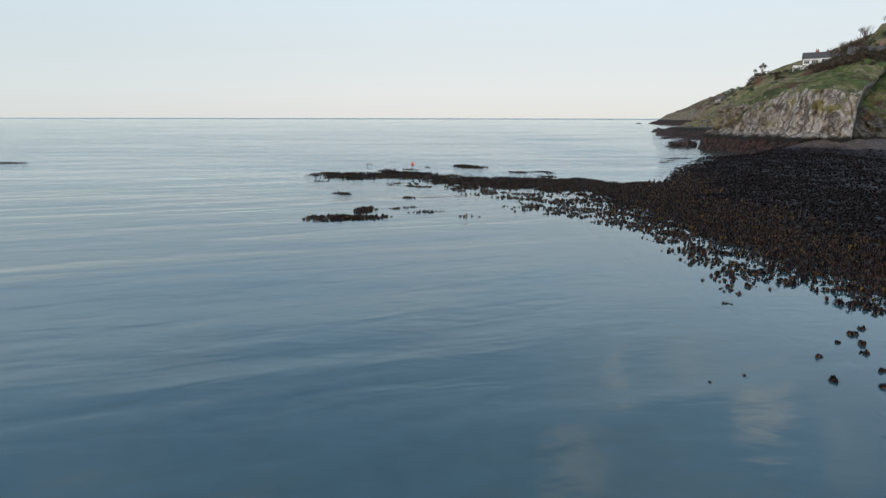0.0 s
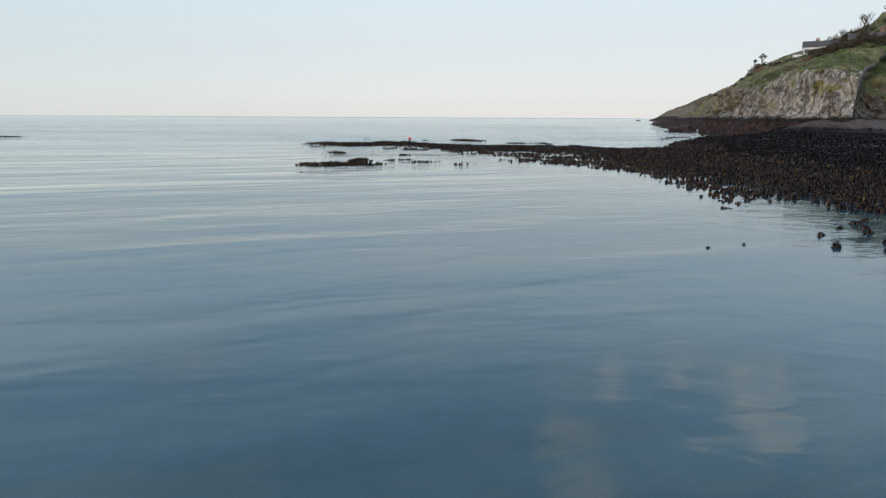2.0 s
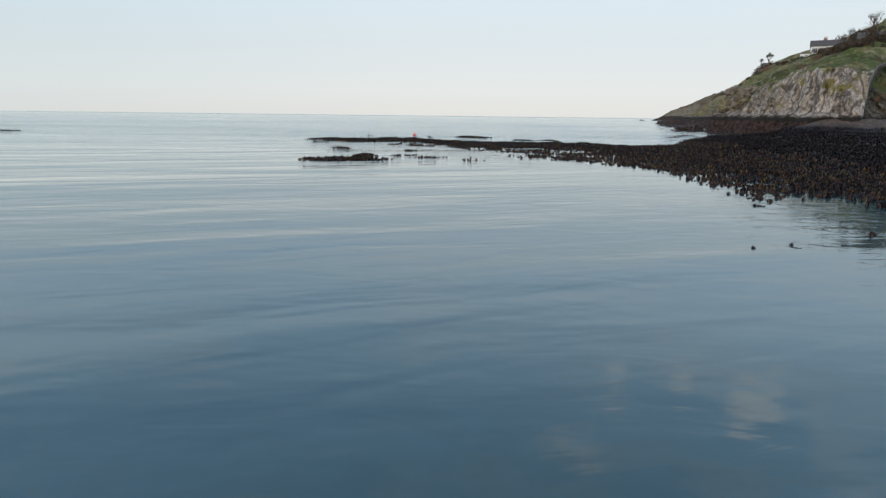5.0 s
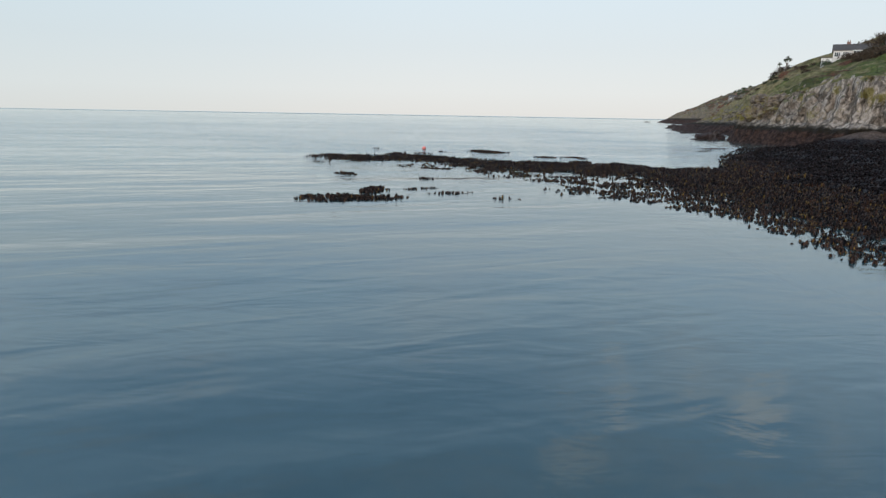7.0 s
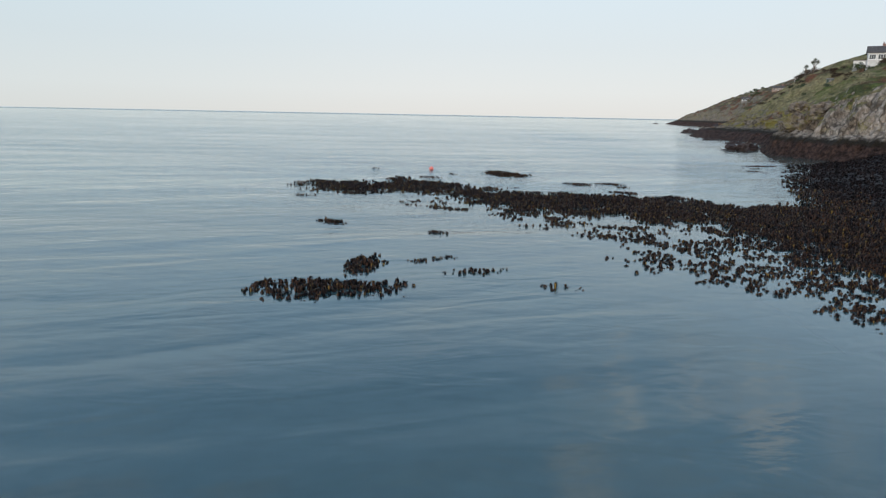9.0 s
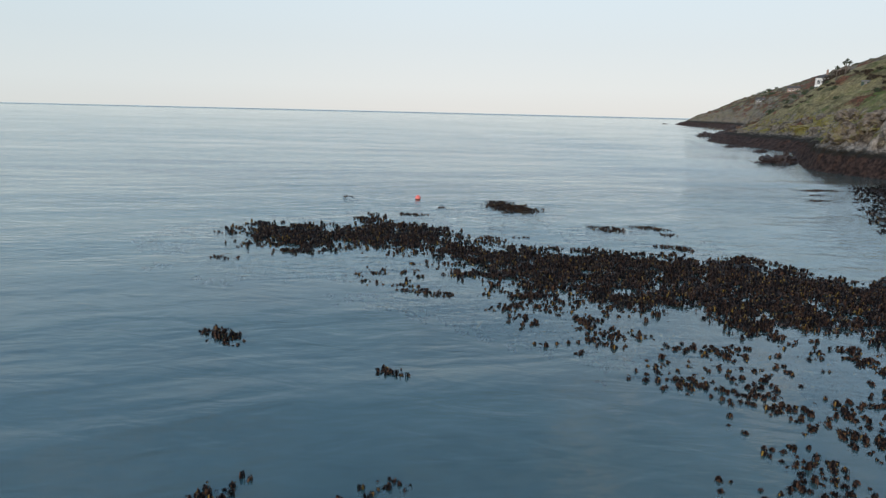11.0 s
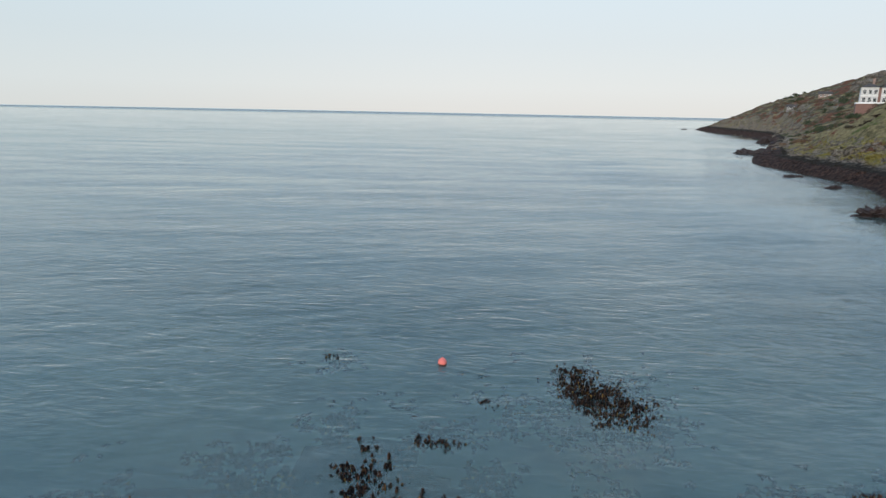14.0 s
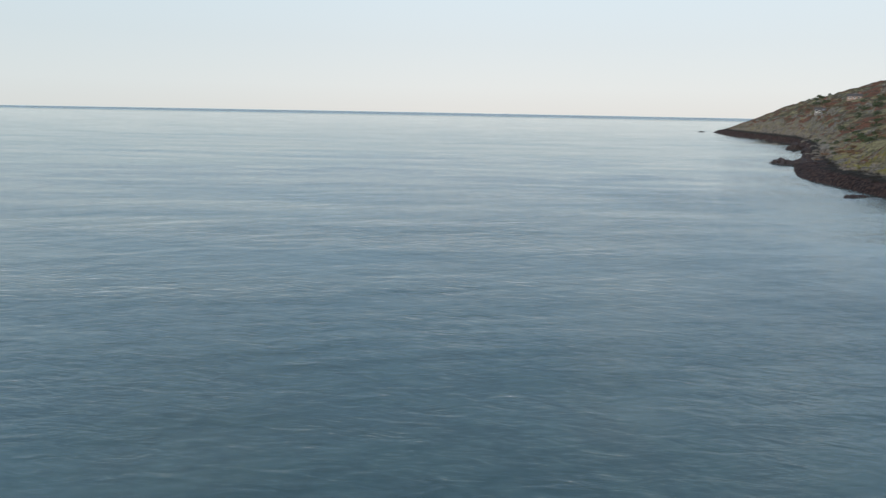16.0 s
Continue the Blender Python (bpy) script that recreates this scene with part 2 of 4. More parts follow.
def make_foreshore():
    m = Nodes("weedy_rock")
    c = m.mix(m.span(m.noise(0.9, 6.0, 0.65), 0.35, 0.7), (0.006, 0.005, 0.005), (0.034, 0.022, 0.018))
    c = m.mix(m.span(m.noise(0.12, 4.0), 0.50, 0.72), c, (0.008, 0.007, 0.009))
    split = m.n.new("ShaderNodeSeparateXYZ")
    m.l.new(m.co, split.inputs[0])
    level = m.math("ADD", split.outputs["Z"], m.span(m.noise(0.35, 5.0), 0, 1, -0.7, 0.7, False))
    bank = m.mix(m.span(m.noise(1.6, 7.0, 0.7), 0.35, 0.68), (0.050, 0.034, 0.026), (0.130, 0.090, 0.068))
    c = m.mix(m.span(level, 1.5, 2.1), c, bank)
    n = m.bump(m.noise(2.4, 8.0, 0.7), 0.9, 0.25)
    return m.surface(c, m.span(m.noise(3.0), 0.3, 0.7, 0.5, 0.85), n, Specular_IOR_Level=0.15)


def make_headland():
    m = Nodes("headland_rock_and_grass")
    zone, pale, crag = m.attribute("zone"), m.attribute("pale"), m.attribute("crag")
    split = m.n.new("ShaderNodeSeparateXYZ")
    m.l.new(m.co, split.inputs[0])
    z = split.outputs["Z"]
    geo = m.n.new("ShaderNodeNewGeometry")
    up = m.n.new("ShaderNodeSeparateXYZ")
    m.l.new(geo.outputs["Normal"], up.inputs[0])
    grain = m.noise(1.3, 7.0, 0.68)
    broad = m.noise(0.11, 4.0, 0.6)
    upright = m.scaled((0.9, 0.9, 0.16))
    streak = m.noise(0.9, 10.0, 0.78, m.scaled((1.0, 1.0, 0.35), 12), 0.3)
    warp = m.n.new("ShaderNodeVectorMath")
    warp.operation = "MULTIPLY_ADD"
    jitter = m.n.new("ShaderNodeTexNoise")
    jitter.inputs["Scale"].default_value, jitter.inputs["Detail"].default_value = 0.8, 5.0
    m.l.new(m.co, jitter.inputs["Vector"])
    m.l.new(jitter.outputs["Color"], warp.inputs[0])
    warp.inputs[1].default_value = (1.6, 1.6, 1.2)
    m.l.new(upright, warp.inputs[2])
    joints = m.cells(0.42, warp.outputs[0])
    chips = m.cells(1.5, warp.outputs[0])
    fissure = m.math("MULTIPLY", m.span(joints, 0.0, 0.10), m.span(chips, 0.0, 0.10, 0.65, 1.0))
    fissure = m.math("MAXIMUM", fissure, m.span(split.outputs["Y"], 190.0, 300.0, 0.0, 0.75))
    # bare rock, pale limestone to grey-brown
    dull = m.mix(m.span(grain, 0.35, 0.68), (0.066, 0.058, 0.044), (0.215, 0.185, 0.145))
    lime = m.mix(m.span(streak, 0.32, 0.66), (0.27, 0.22, 0.18), (0.76, 0.66, 0.57))
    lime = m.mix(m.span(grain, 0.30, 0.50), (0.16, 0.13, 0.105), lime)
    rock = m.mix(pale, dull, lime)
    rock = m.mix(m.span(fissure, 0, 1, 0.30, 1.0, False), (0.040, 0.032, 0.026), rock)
    lichen = m.math("MULTIPLY", m.span(m.math("ADD", m.noise(0.22, 7.0, 0.72), m.math("MULTIPLY", m.span(split.outputs["Y"], 122.0, 134.0), 0.06)), 0.54, 0.61), m.span(zone, 1.0, 1.3))
    lichen = m.math("MULTIPLY", lichen, m.math("MULTIPLY", m.span(zone, 2.1, 2.5, 1.0, 0.15), m.span(split.outputs["Y"], 240.0, 330.0, 1.0, 0.3)))
    rock = m.mix(m.math("MULTIPLY", lichen, 0.8), rock, (0.235, 0.200, 0.040))
    # turf, dead grass, bracken
    dry = m.mix(m.span(m.noise(1.1, 7.0, 0.7), 0.3, 0.7), (0.140, 0.118, 0.058), (0.38, 0.315, 0.165))
    green = m.mix(m.span(m.noise(1.4, 6.0, 0.7), 0.3, 0.7), (0.066, 0.086, 0.024), (0.165, 0.190, 0.056))
    lawn = m.math("ADD", m.noise(0.085, 6.0, 0.62), m.span(split.outputs["Y"], 130.0, 280.0, -0.05, 0.12))
    turf = m.mix(m.span(lawn, 0.40, 0.52), green, dry)
    heath = m.mix(m.span(m.noise(0.9, 7.0, 0.7), 0.3, 0.7), (0.046, 0.042, 0.028), (0.150, 0.126, 0.080))
    turf = m.mix(m.math("MULTIPLY", m.span(split.outputs["Y"], 250.0, 360.0), m.span(m.noise(0.14, 7.0, 0.7), 0.38, 0.55)), turf, heath)
    bracken = m.mix(m.span(grain, 0.3, 0.7), (0.075, 0.040, 0.026), (0.235, 0.100, 0.058))
    rust = m.math("ADD", m.noise(0.065, 7.0, 0.68, m.scaled((1, 1, 2.2))), m.span(split.outputs["Y"], 190.0, 330.0, -0.06, 0.004))
    turf = m.mix(m.span(rust, 0.49, 0.57), turf, bracken)
    scrub = m.span(m.noise(0.16, 8.0, 0.72), 0.50, 0.60)
    turf = m.mix(m.math("MULTIPLY", scrub, 0.55), turf, (0.045, 0.046, 0.022))
    slope = m.math("ADD", up.outputs["Z"], m.span(m.noise(0.45, 6.0, 0.65), 0, 1, -0.55, 0.55, False))
    slope = m.math("ADD", slope, m.span(zone, 1.9, 2.4, -0.15, 0.20))
    slope = m.math("SUBTRACT", slope, m.math("MULTIPLY", crag, 0.5))
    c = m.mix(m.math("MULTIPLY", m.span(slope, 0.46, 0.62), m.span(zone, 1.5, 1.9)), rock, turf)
    # dark tidal zone
    level = m.math("ADD", m.math("MULTIPLY", z, m.span(split.outputs["Y"], 340.0, 480.0, 1.0, 0.72)), m.span(m.noise(0.5, 6.0, 0.65), 0, 1, -1.0, 1.0, False))
    weed = m.mix(m.span(grain, 0.35, 0.68), (0.016, 0.011, 0.010), (0.100, 0.060, 0.048))
    c = m.mix(m.span(level, 3.0, 3.7), m.mix(m.span(level, 2.2, 2.8), weed, (0.030, 0.026, 0.020)), c)
    n = m.bump(m.noise(0.9, 10.0, 0.76), 1.0, 0.9)
    n = m.bump(fissure, 0.9, 0.5, n)
    n = m.bump(streak, 0.7, 0.4, n)
    return m.surface(c, 0.9, n, Specular_IOR_Level=0.12)


def make_kelp(name, dark, light, gold, sheen=0.09):
    m = Nodes(name)
    rnd = m.n.new("ShaderNodeNewGeometry").outputs["Random Per Island"]
    c = m.mix(m.span(rnd, 0.38, 0.99), dark, light)
    c = m.mix(m.span(rnd, 0.94, 0.985), c, gold)
    c = m.mix(m.span(m.noise(9.0, 3.0), 0.3, 0.75, 0.0, 0.5), c, (0.012, 0.008, 0.007))
    return m.surface(c, m.span(m.noise(2.0), 0.3, 0.7, 0.35, 0.6), m.bump(m.noise(22.0, 3.0), 0.5, 0.02), Specular_IOR_Level=sheen)


def plain(name, color, rough=0.7, vary=0.25, scale=3.0, **more):
    m = Nodes(name)
    c = m.mix(m.span(m.noise(scale, 6.0, 0.65), 0.3, 0.72), tuple(v * (1 - vary) for v in color), tuple(min(1, v * (1 + vary)) for v in color))
    return m.surface(c, rough, m.bump(m.noise(scale * 5, 5.0), 0.3, 0.03), **more)


WATER, SEABED, FORESHORE, HEADLAND = make_water(), make_seabed(), make_foreshore(), make_headland()
# Near-black to brown blade tones also stand in for shadowed gaps and highlights
KELP = make_kelp("kelp_blades", (0.0030, 0.0018, 0.0015), (0.105, 0.052, 0.029), (0.25, 0.150, 0.030))
WRACK = make_kelp("black_wrack", (0.0020, 0.0012, 0.0010), (0.036, 0.019, 0.014), (0.09, 0.065, 0.05), 0.02)


# ---- mesh helpers ----
def mesh_object(name, verts, faces, material, smooth=True, parent=None):
    me = bpy.data.meshes.new(name)
    me.from_pydata([tuple(v) for v in verts], [], [tuple(f) for f in faces])
    me.materials.append(material)
    if smooth:
        me.shade_smooth()
    ob = new(name, me)
    ob.parent = parent
    return ob


def part(name, bm, material, parent, label="", smooth=False):
    """One mesh object out of a bmesh, under a thing or a part."""
    me = bpy.data.meshes.new(name)
    bm.to_mesh(me)
    bm.free()
    me.materials.append(material)
    if smooth:
        me.shade_smooth()
    ob = new(name, me)
    ob.parent = parent
    return tagged(ob, label) if label else ob


def box(bm, x0, x1, y0, y1, z0, z1):
    """Adds a block to a bmesh."""
    v = [bm.verts.new((x, y, z)) for x in (x0, x1) for y in (y0, y1) for z in (z0, z1)]
    for f in ((0, 1, 3, 2), (4, 6, 7, 5), (0, 4, 5, 1), (2, 3, 7, 6), (0, 2, 6, 4), (1, 5, 7, 3)):
        bm.faces.new([v[i] for i in f])
    return bm


def boxed(*blocks):
    bm = bmesh.new()
    for b in blocks:
        box(bm, *b)
    return bm


def turf_noise(p, scale, octaves=4):
    return noise.fractal(Vector(p) * scale, 0.9, 2.1, octaves)


def value_noise(x, y, scale, seed):
    """Smooth noise on arrays, 0 to 1."""
    gx, gy = x * scale, y * scale
    ix, iy = np.floor(gx).astype(int), np.floor(gy).astype(int)
    fx, fy = gx - ix, gy - iy
    fx, fy = fx * fx * (3 - 2 * fx), fy * fy * (3 - 2 * fy)

    def dot(a, b):
        h = np.sin(a * 127.1 + b * 311.7 + seed * 74.7) * 43758.5453
        return h - np.floor(h)

    low = dot(ix, iy) * (1 - fx) + dot(ix + 1, iy) * fx
    top = dot(ix, iy + 1) * (1 - fx) + dot(ix + 1, iy + 1) * fx
    return low * (1 - fy) + top * fy


def rough_noise(x, y, scale, seed):
    return (value_noise(x, y, scale, seed) + 0.5 * value_noise(x, y, scale * 2.1, seed + 1) + 0.25 * value_noise(x, y, scale * 4.3, seed + 2)) / 1.75


def inside(poly, x, y):
    """How far points lie inside a closed outline (outside: minus)."""
    p = np.array(poly, float)
    q = np.roll(p, -1, axis=0)
    best = np.full(x.shape, 1e9)
    odd = np.zeros(x.shape, bool)
    for (ax, ay), (bx, by) in zip(p, q):
        dx, dy = bx - ax, by - ay
        t = np.clip(((x - ax) * dx + (y - ay) * dy) / (dx * dx + dy * dy + 1e-9), 0, 1)
        best = np.minimum(best, np.hypot(x - ax - t * dx, y - ay - t * dy))
        if ay != by:
            odd ^= ((ay > y) != (by > y)) & (x < dx * (y - ay) / (by - ay) + ax)
    return np.where(odd, best, -best)


def away(line, x, y):
    """Distance to an open line."""
    best = np.full(x.shape, 1e9)
    for (ax, ay), (bx, by) in zip(line, line[1:]):
        dx, dy = bx - ax, by - ay
        t = np.clip(((x - ax) * dx + (y - ay) * dy) / (dx * dx + dy * dy), 0, 1)
        best = np.minimum(best, np.hypot(x - ax - t * dx, y - ay - t * dy))
    return best


def ease(v, a, b):
    t = np.clip((v - a) / (b - a), 0, 1)
    return t * t * (3 - 2 * t)


# ---- sea and seabed ----
def disc(name, z, material, rings):
    verts, faces, n = [(0, 40, z)], [], 96
    for r in rings:
        verts += [(r * math.cos(2 * math.pi * i / n), 40 + r * math.sin(2 * math.pi * i / n), z) for i in range(n)]
    faces += [(0, 1 + i, 1 + (i + 1) % n) for i in range(n)]
    for k in range(len(rings) - 1):
        a, b = 1 + k * n, 1 + (k + 1) * n
        faces += [(a + i, b + i, b + (i + 1) % n, a + (i + 1) % n) for i in range(n)]
    return mesh_object(name, verts, faces, material)


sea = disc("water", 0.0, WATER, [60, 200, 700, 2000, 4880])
tagged(sea, "calm grey-blue sea with long low ripples reflecting the pale sky", "water", kind="structure")
bed = disc("ground", -2.2, SEABED, [60, 200, 700, 2000, 4870])
tagged(bed, "murky greenish seabed below the shallow water", "seabed", kind="structure")

# ---- foreshore: weed-covered reef and boulder beach ----
SHORE = [(9, -40), (10, 0), (12.8, 13), (14.6, 18.4), (14.0, 22), (12.9, 25), (12.3, 30), (12.6, 35), (12.2, 40), (12.4, 50), (11.7, 55), (8.7, 56),
         (5.2, 59.3), (1.2, 59.9), (-0.9, 62.3), (-2.7, 67.6), (-7.1, 68.4), (-9.7, 67.0), (-13.1, 68.8), (-15.2, 73.2), (-14.5, 75.6), (-11.8, 75.9), (-8.5, 75.8),
         (-7.2, 80.4), (-5.4, 77.2), (-1.8, 75.6), (1.7, 70.5), (6.1, 69.7), (10.1, 69.3), (15, 68.3), (18, 64.0), (23, 66), (29, 80), (35, 92), (44, 108), (52, 114),
         (60, 122), (150, 122), (160, -40)]
FOOT = [(140, 80), (118, 95), (90, 115), (76, 112), (69, 106), (63, 108)]


def shore_height(x, y):
    s = inside(SHORE, x, y) + 1.6 * (rough_noise(x, y, 0.35, 3) - 0.5)
    inland = np.maximum(0, x - 16) + np.maximum(0, y - 95) * 0.3
    z = -0.9 + 0.85 * ease(s, -3.0, 1.0) + 0.16 * ease(s, 1, 6) + 0.035 * np.minimum(inland, 20) * ease(s, 2, 12)
    z += ease(s, 2, 8) * 0.55 * (rough_noise(x, y, 0.22, 11) - 0.45) + ease(s, -1, 3) * 0.34 * (rough_noise(x, y, 0.9, 5) - 0.5)
    z = np.maximum(z, 3.0 - 0.30 * away(FOOT, x, y) + 0.5 * (rough_noise(x, y, 0.5, 8) - 0.5))
    spit = ease(y, 52, 58) * (1 - ease(x, 16, 22))
    z = z * (1 - spit) + np.minimum(z, -0.14 + 0.25 * (rough_noise(x, y, 0.8, 15) - 0.6)) * spit
    for bx, by, br, bh in ((13.9, 66.6, 0.7, 0.5), (-9.0, 74.0, 0.9, 0.12), (-7.0, 73.0, 1.0, 0.10), (-4.5, 73.5, 2.0, 0.08), (10.5, 66.5, 1.5, 0.3)):
        z += bh * np.exp(-((x - bx) ** 2 + (y - by) ** 2) / br ** 2)
    return z


def build_foreshore():
    step = 0.7
    xs, ys = np.arange(-19, 150, step), np.arange(-38, 124, step)
    gx, gy = np.meshgrid(xs, ys)
    gz = shore_height(gx, gy)
    keep = gz > -0.75
    keep = keep[:-1, :-1] | keep[1:, :-1] | keep[:-1, 1:] | keep[1:, 1:]
    w = len(xs)
    j, i = np.nonzero(keep)
    a = j * w + i
    faces = np.stack([a, a + 1, a + w + 1, a + w], 1)
    used, flat = np.unique(faces.ravel(), return_inverse=True)
    verts = np.stack([gx.ravel(), gy.ravel(), gz.ravel()], 1)[used]
    ob = mesh_object("foreshore", verts.tolist(), flat.reshape(-1, 4).tolist(), FORESHORE)
    return tagged(ob, "dark low-tide reef and boulder beach covered in brown weed", "foreshore", kind="structure")


build_foreshore()

# ---- headland: x, y of the foot, way inland in degrees, then pairs of run and height for ledge, cliff, slope, shoulder and top, paleness ----
CLIFF_STATIONS = [
    (158, 66, 58, 2, 4.0, 5, 9, 28, 15, 70, 26, 120, 36, 0.25),
    (118, 94, 56, 2, 4.2, 6, 8.5, 26, 14, 66, 24, 115, 34, 0.2),
    (90, 114, 52, 3, 4.0, 9, 8.5, 24, 13, 56, 21, 112, 32, 0.1),
    (72.3, 114, 51, 2, 4.0, 6, 7.0, 22, 12, 55, 18.5, 112, 33, 0.1),
    (66.8, 105.5, 50, 1.2, 3.9, 4.0, 9.8, 31, 15.6, 58, 18.6, 105, 33, 1.0),
    (61.5, 107.5, 50, 2.5, 3.9, 5.0, 11.4, 31, 16.4, 60, 18.8, 105, 33, 1.0),
    (56, 118, 46, 5, 3.9, 8.5, 9.9, 32, 15.8, 64, 19.2, 105, 34, 0.72),
]
BAY_STATIONS = [
    (53.4, 133, 38, 4, 3.8, 9, 7.8, 30, 14.2, 62, 19.8, 104, 35, 0.3),
    (60, 150, 27, 6, 3.2, 11, 5.8, 30, 13.5, 56, 20.6, 90, 35, 0.25),
    (76, 184, 6, 7, 3.3, 12, 6.4, 24, 14.5, 36, 21.8, 76, 37, 0.2),
    (79, 222, -9, 7, 3.3, 12, 6.8, 20, 13.0, 29, 20.0, 74, 38, 0.2),
    (81, 246, -13, 8, 2.6, 14, 5.4, 24, 12, 33, 18.6, 90, 39, 0.2),
    (97, 282, -18, 8, 2.4, 14, 5.5, 26, 9.5, 52, 15.5, 92, 40, 0.2),
    (126, 336, -20, 6, 3.0, 12, 6.0, 22, 9.5, 56, 16.8, 92, 46, 0.25),
]
POINT_STATIONS = [
    (158, 400, -22, 5, 3.0, 10, 7.5, 21, 15, 45, 25, 90, 52, 0.2),
    (183, 464, -18, 4, 4.5, 8, 10.0, 18, 19.5, 48, 27, 92, 53, 0.2),
    (192, 530, -15, 4, 4.5, 8, 10.0, 22, 17, 58, 29, 90, 46, 0.2),
    (203, 610, -8, 4, 3.8, 7, 7.5, 18, 11.5, 40, 22, 75, 33.5, 0.2),
    (213, 662, 2, 3, 1.6, 6, 3.0, 12, 5.0, 30, 12, 60, 24, 0.2),
    (221, 694, 25, 3, 1.0, 6, 2.0, 12, 3.0, 30, 6, 55, 10, 0.2),
]


def glide(rows, t):
    """Catmull-Rom between rows of numbers."""
    i = min(int(t), len(rows) - 2)
    f = t - i
    p0, p1, p2, p3 = (rows[max(0, min(len(rows) - 1, k))] for k in (i - 1, i, i + 1, i + 2))
    lin = p1 + (p2 - p1) * f
    cat = 0.5 * (2 * p1 + (p2 - p0) * f + (2 * p0 - 5 * p1 + 4 * p2 - p3) * f * f + (3 * p1 - p0 - 3 * p2 + p3) * f ** 3)
    return lin * 0.45 + cat * 0.55


def headland_columns():
    rows = [np.array(s, float) for s in CLIFF_STATIONS + BAY_STATIONS + POINT_STATIONS]
    cols = []
    for k in range(len(rows) - 1):
        length = math.hypot(*(rows[k + 1][:2] - rows[k][:2]))
        near = rows[k][1] < 170 and rows[k][0] < 100
        n = max(6, int(length / (0.5 if near else 1.1 if rows[k][1] < 300 else 1.6)))
        cols += [glide(rows, k + i / n) for i in range(n)]
    return cols + [rows[-1]]


PROFILE = [0, 3, 10, 22, 44, 62, 84, 86]


def build_headland():
    cols = headland_columns()
    verts, zone, pale, crags = [], [], [], []
    nrow = PROFILE[-1] + 1
    for c in cols:
        x, y, a = c[0], c[1], radians(c[2])
        ux, uy = math.cos(a), math.sin(a)
        run = [-3.0, 0.3, c[3], c[5], c[7], c[9], c[11], c[11] + 22]
        top = [-1.6, 0.3, c[4], c[6], c[8], c[10], c[12], c[12] - 3]
        for r in range(nrow):
            k = max(i for i in range(len(PROFILE) - 1) if PROFILE[i] <= r)
            f = (r - PROFILE[k]) / (PROFILE[k + 1] - PROFILE[k])
            if k == 1:
                d, z = run[1] + (run[2] - run[1]) * f, top[1] + (top[2] - top[1]) * (1 - (1 - f) ** 2.2)
            elif k >= 3:
                d = run[k] + (run[k + 1] - run[k]) * f
                z = top[k] + (top[k + 1] - top[k]) * (f + 0.25 * math.sin(math.pi * f) * (1 if k == 3 else 0.2) * (1 - f))
            else:
                d, z = run[k] + (run[k + 1] - run[k]) * f, top[k] + (top[k + 1] - top[k]) * f
            p = Vector((x + ux * d, y + uy * d, z))
            tidal, cliff = ease(r, 2, 5) * (1 - ease(r, 8, 12)), ease(r, 8, 12) * (1 - ease(r, 20, 26))
            grass = ease(r, 20, 27)
            ridged = 1 - abs(turf_noise(p, 0.22))
            crag = turf_noise((p.x * 0.5, p.y * 0.5, p.z * 0.12), 1.0)
            out = tidal * (1.1 * (ridged - 0.6) + 0.5 * turf_noise(p, 0.9)) + cliff * (1.5 * crag + 0.9 * turf_noise((p.x, p.y, p.z * 0.22), 0.75) + 0.35 * turf_noise(p, 1.3))
            near, _ = noise.voronoi(Vector((p.x * 0.42, p.y * 0.42, p.z * 0.16)))
            out += (cliff + 0.6 * tidal) * (1.9 * min(0.5, near[1] - near[0]) + 0.6 * near[0] - 0.65)
            lift = tidal * 0.7 * turf_noise(p, 0.33) + cliff * 0.6 * turf_noise(p, 0.25) + grass * (1.1 * turf_noise(p, 0.06) + 0.9 * turf_noise(p, 0.17) + 0.5 * (0.7 - abs(turf_noise(p, 0.42))) + 0.22 * turf_noise(p, 1.1))
            hill = grass * (1 - ease(r, 80, 84))
            crag = hill * ease(turf_noise(p + Vector((9, 4, 2)), 0.075), *((-0.1, 0.25) if y > 290 else (0.05, 0.4))) * (1 if y > 290 else 0.25)
            out += crag * 1.6 * (0.6 - abs(turf_noise(p, 0.3))) + hill * 0.4 * turf_noise(p, 0.55)
            lift += crag * (1.3 * turf_noise(p, 0.28) + 0.8 * turf_noise(p, 0.8)) + hill * 0.14 * turf_noise(p, 2.0)
            along = max(0.0, min(1.0, (p.y - 285) / 45))
            level = math.hypot(p.x - (150 + 24 * along), p.y - (285 + 45 * along)) < 15
            p.z, lift = (min(p.z, 18.2), lift * 0.3) if level else (p.z, lift)
            crags.append(crag)
            verts.append((p.x - ux * out, p.y - uy * out, p.z + lift * (0.35 if y > 640 else 1)))
            zone.append(k - 1 + f)
            pale.append(c[13])
    faces = []
    for i in range(len(cols) - 1):
        for r in range(nrow - 1):
            a = i * nrow + r
            faces.append((a, a + 1, a + nrow + 1, a + nrow))
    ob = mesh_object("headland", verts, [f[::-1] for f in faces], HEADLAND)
    soft = [not 0.2 < zone[f[0]] < 2.2 for f in faces]
    ob.data.polygons.foreach_set("use_smooth", soft)
    for name, data in (("zone", zone), ("pale", pale), ("crag", crags)):
        att = ob.data.attributes.new(name, "FLOAT", "POINT")
        att.data.foreach_set("value", data)
    return tagged(ob, "rocky grassy headland with pale cliffs above a dark tidal ledge", "headland", kind="structure")


headland = build_headland()
bpy.context.view_layer.update()


def ground_at(x, y):
    """Height and slope of the headland below a place."""
    hit, place, normal, _ = headland.ray_cast(Vector((x, y, 200)), Vector((0, 0, -1)))
    return (place.z, normal.z) if hit else (0.0, 1.0)


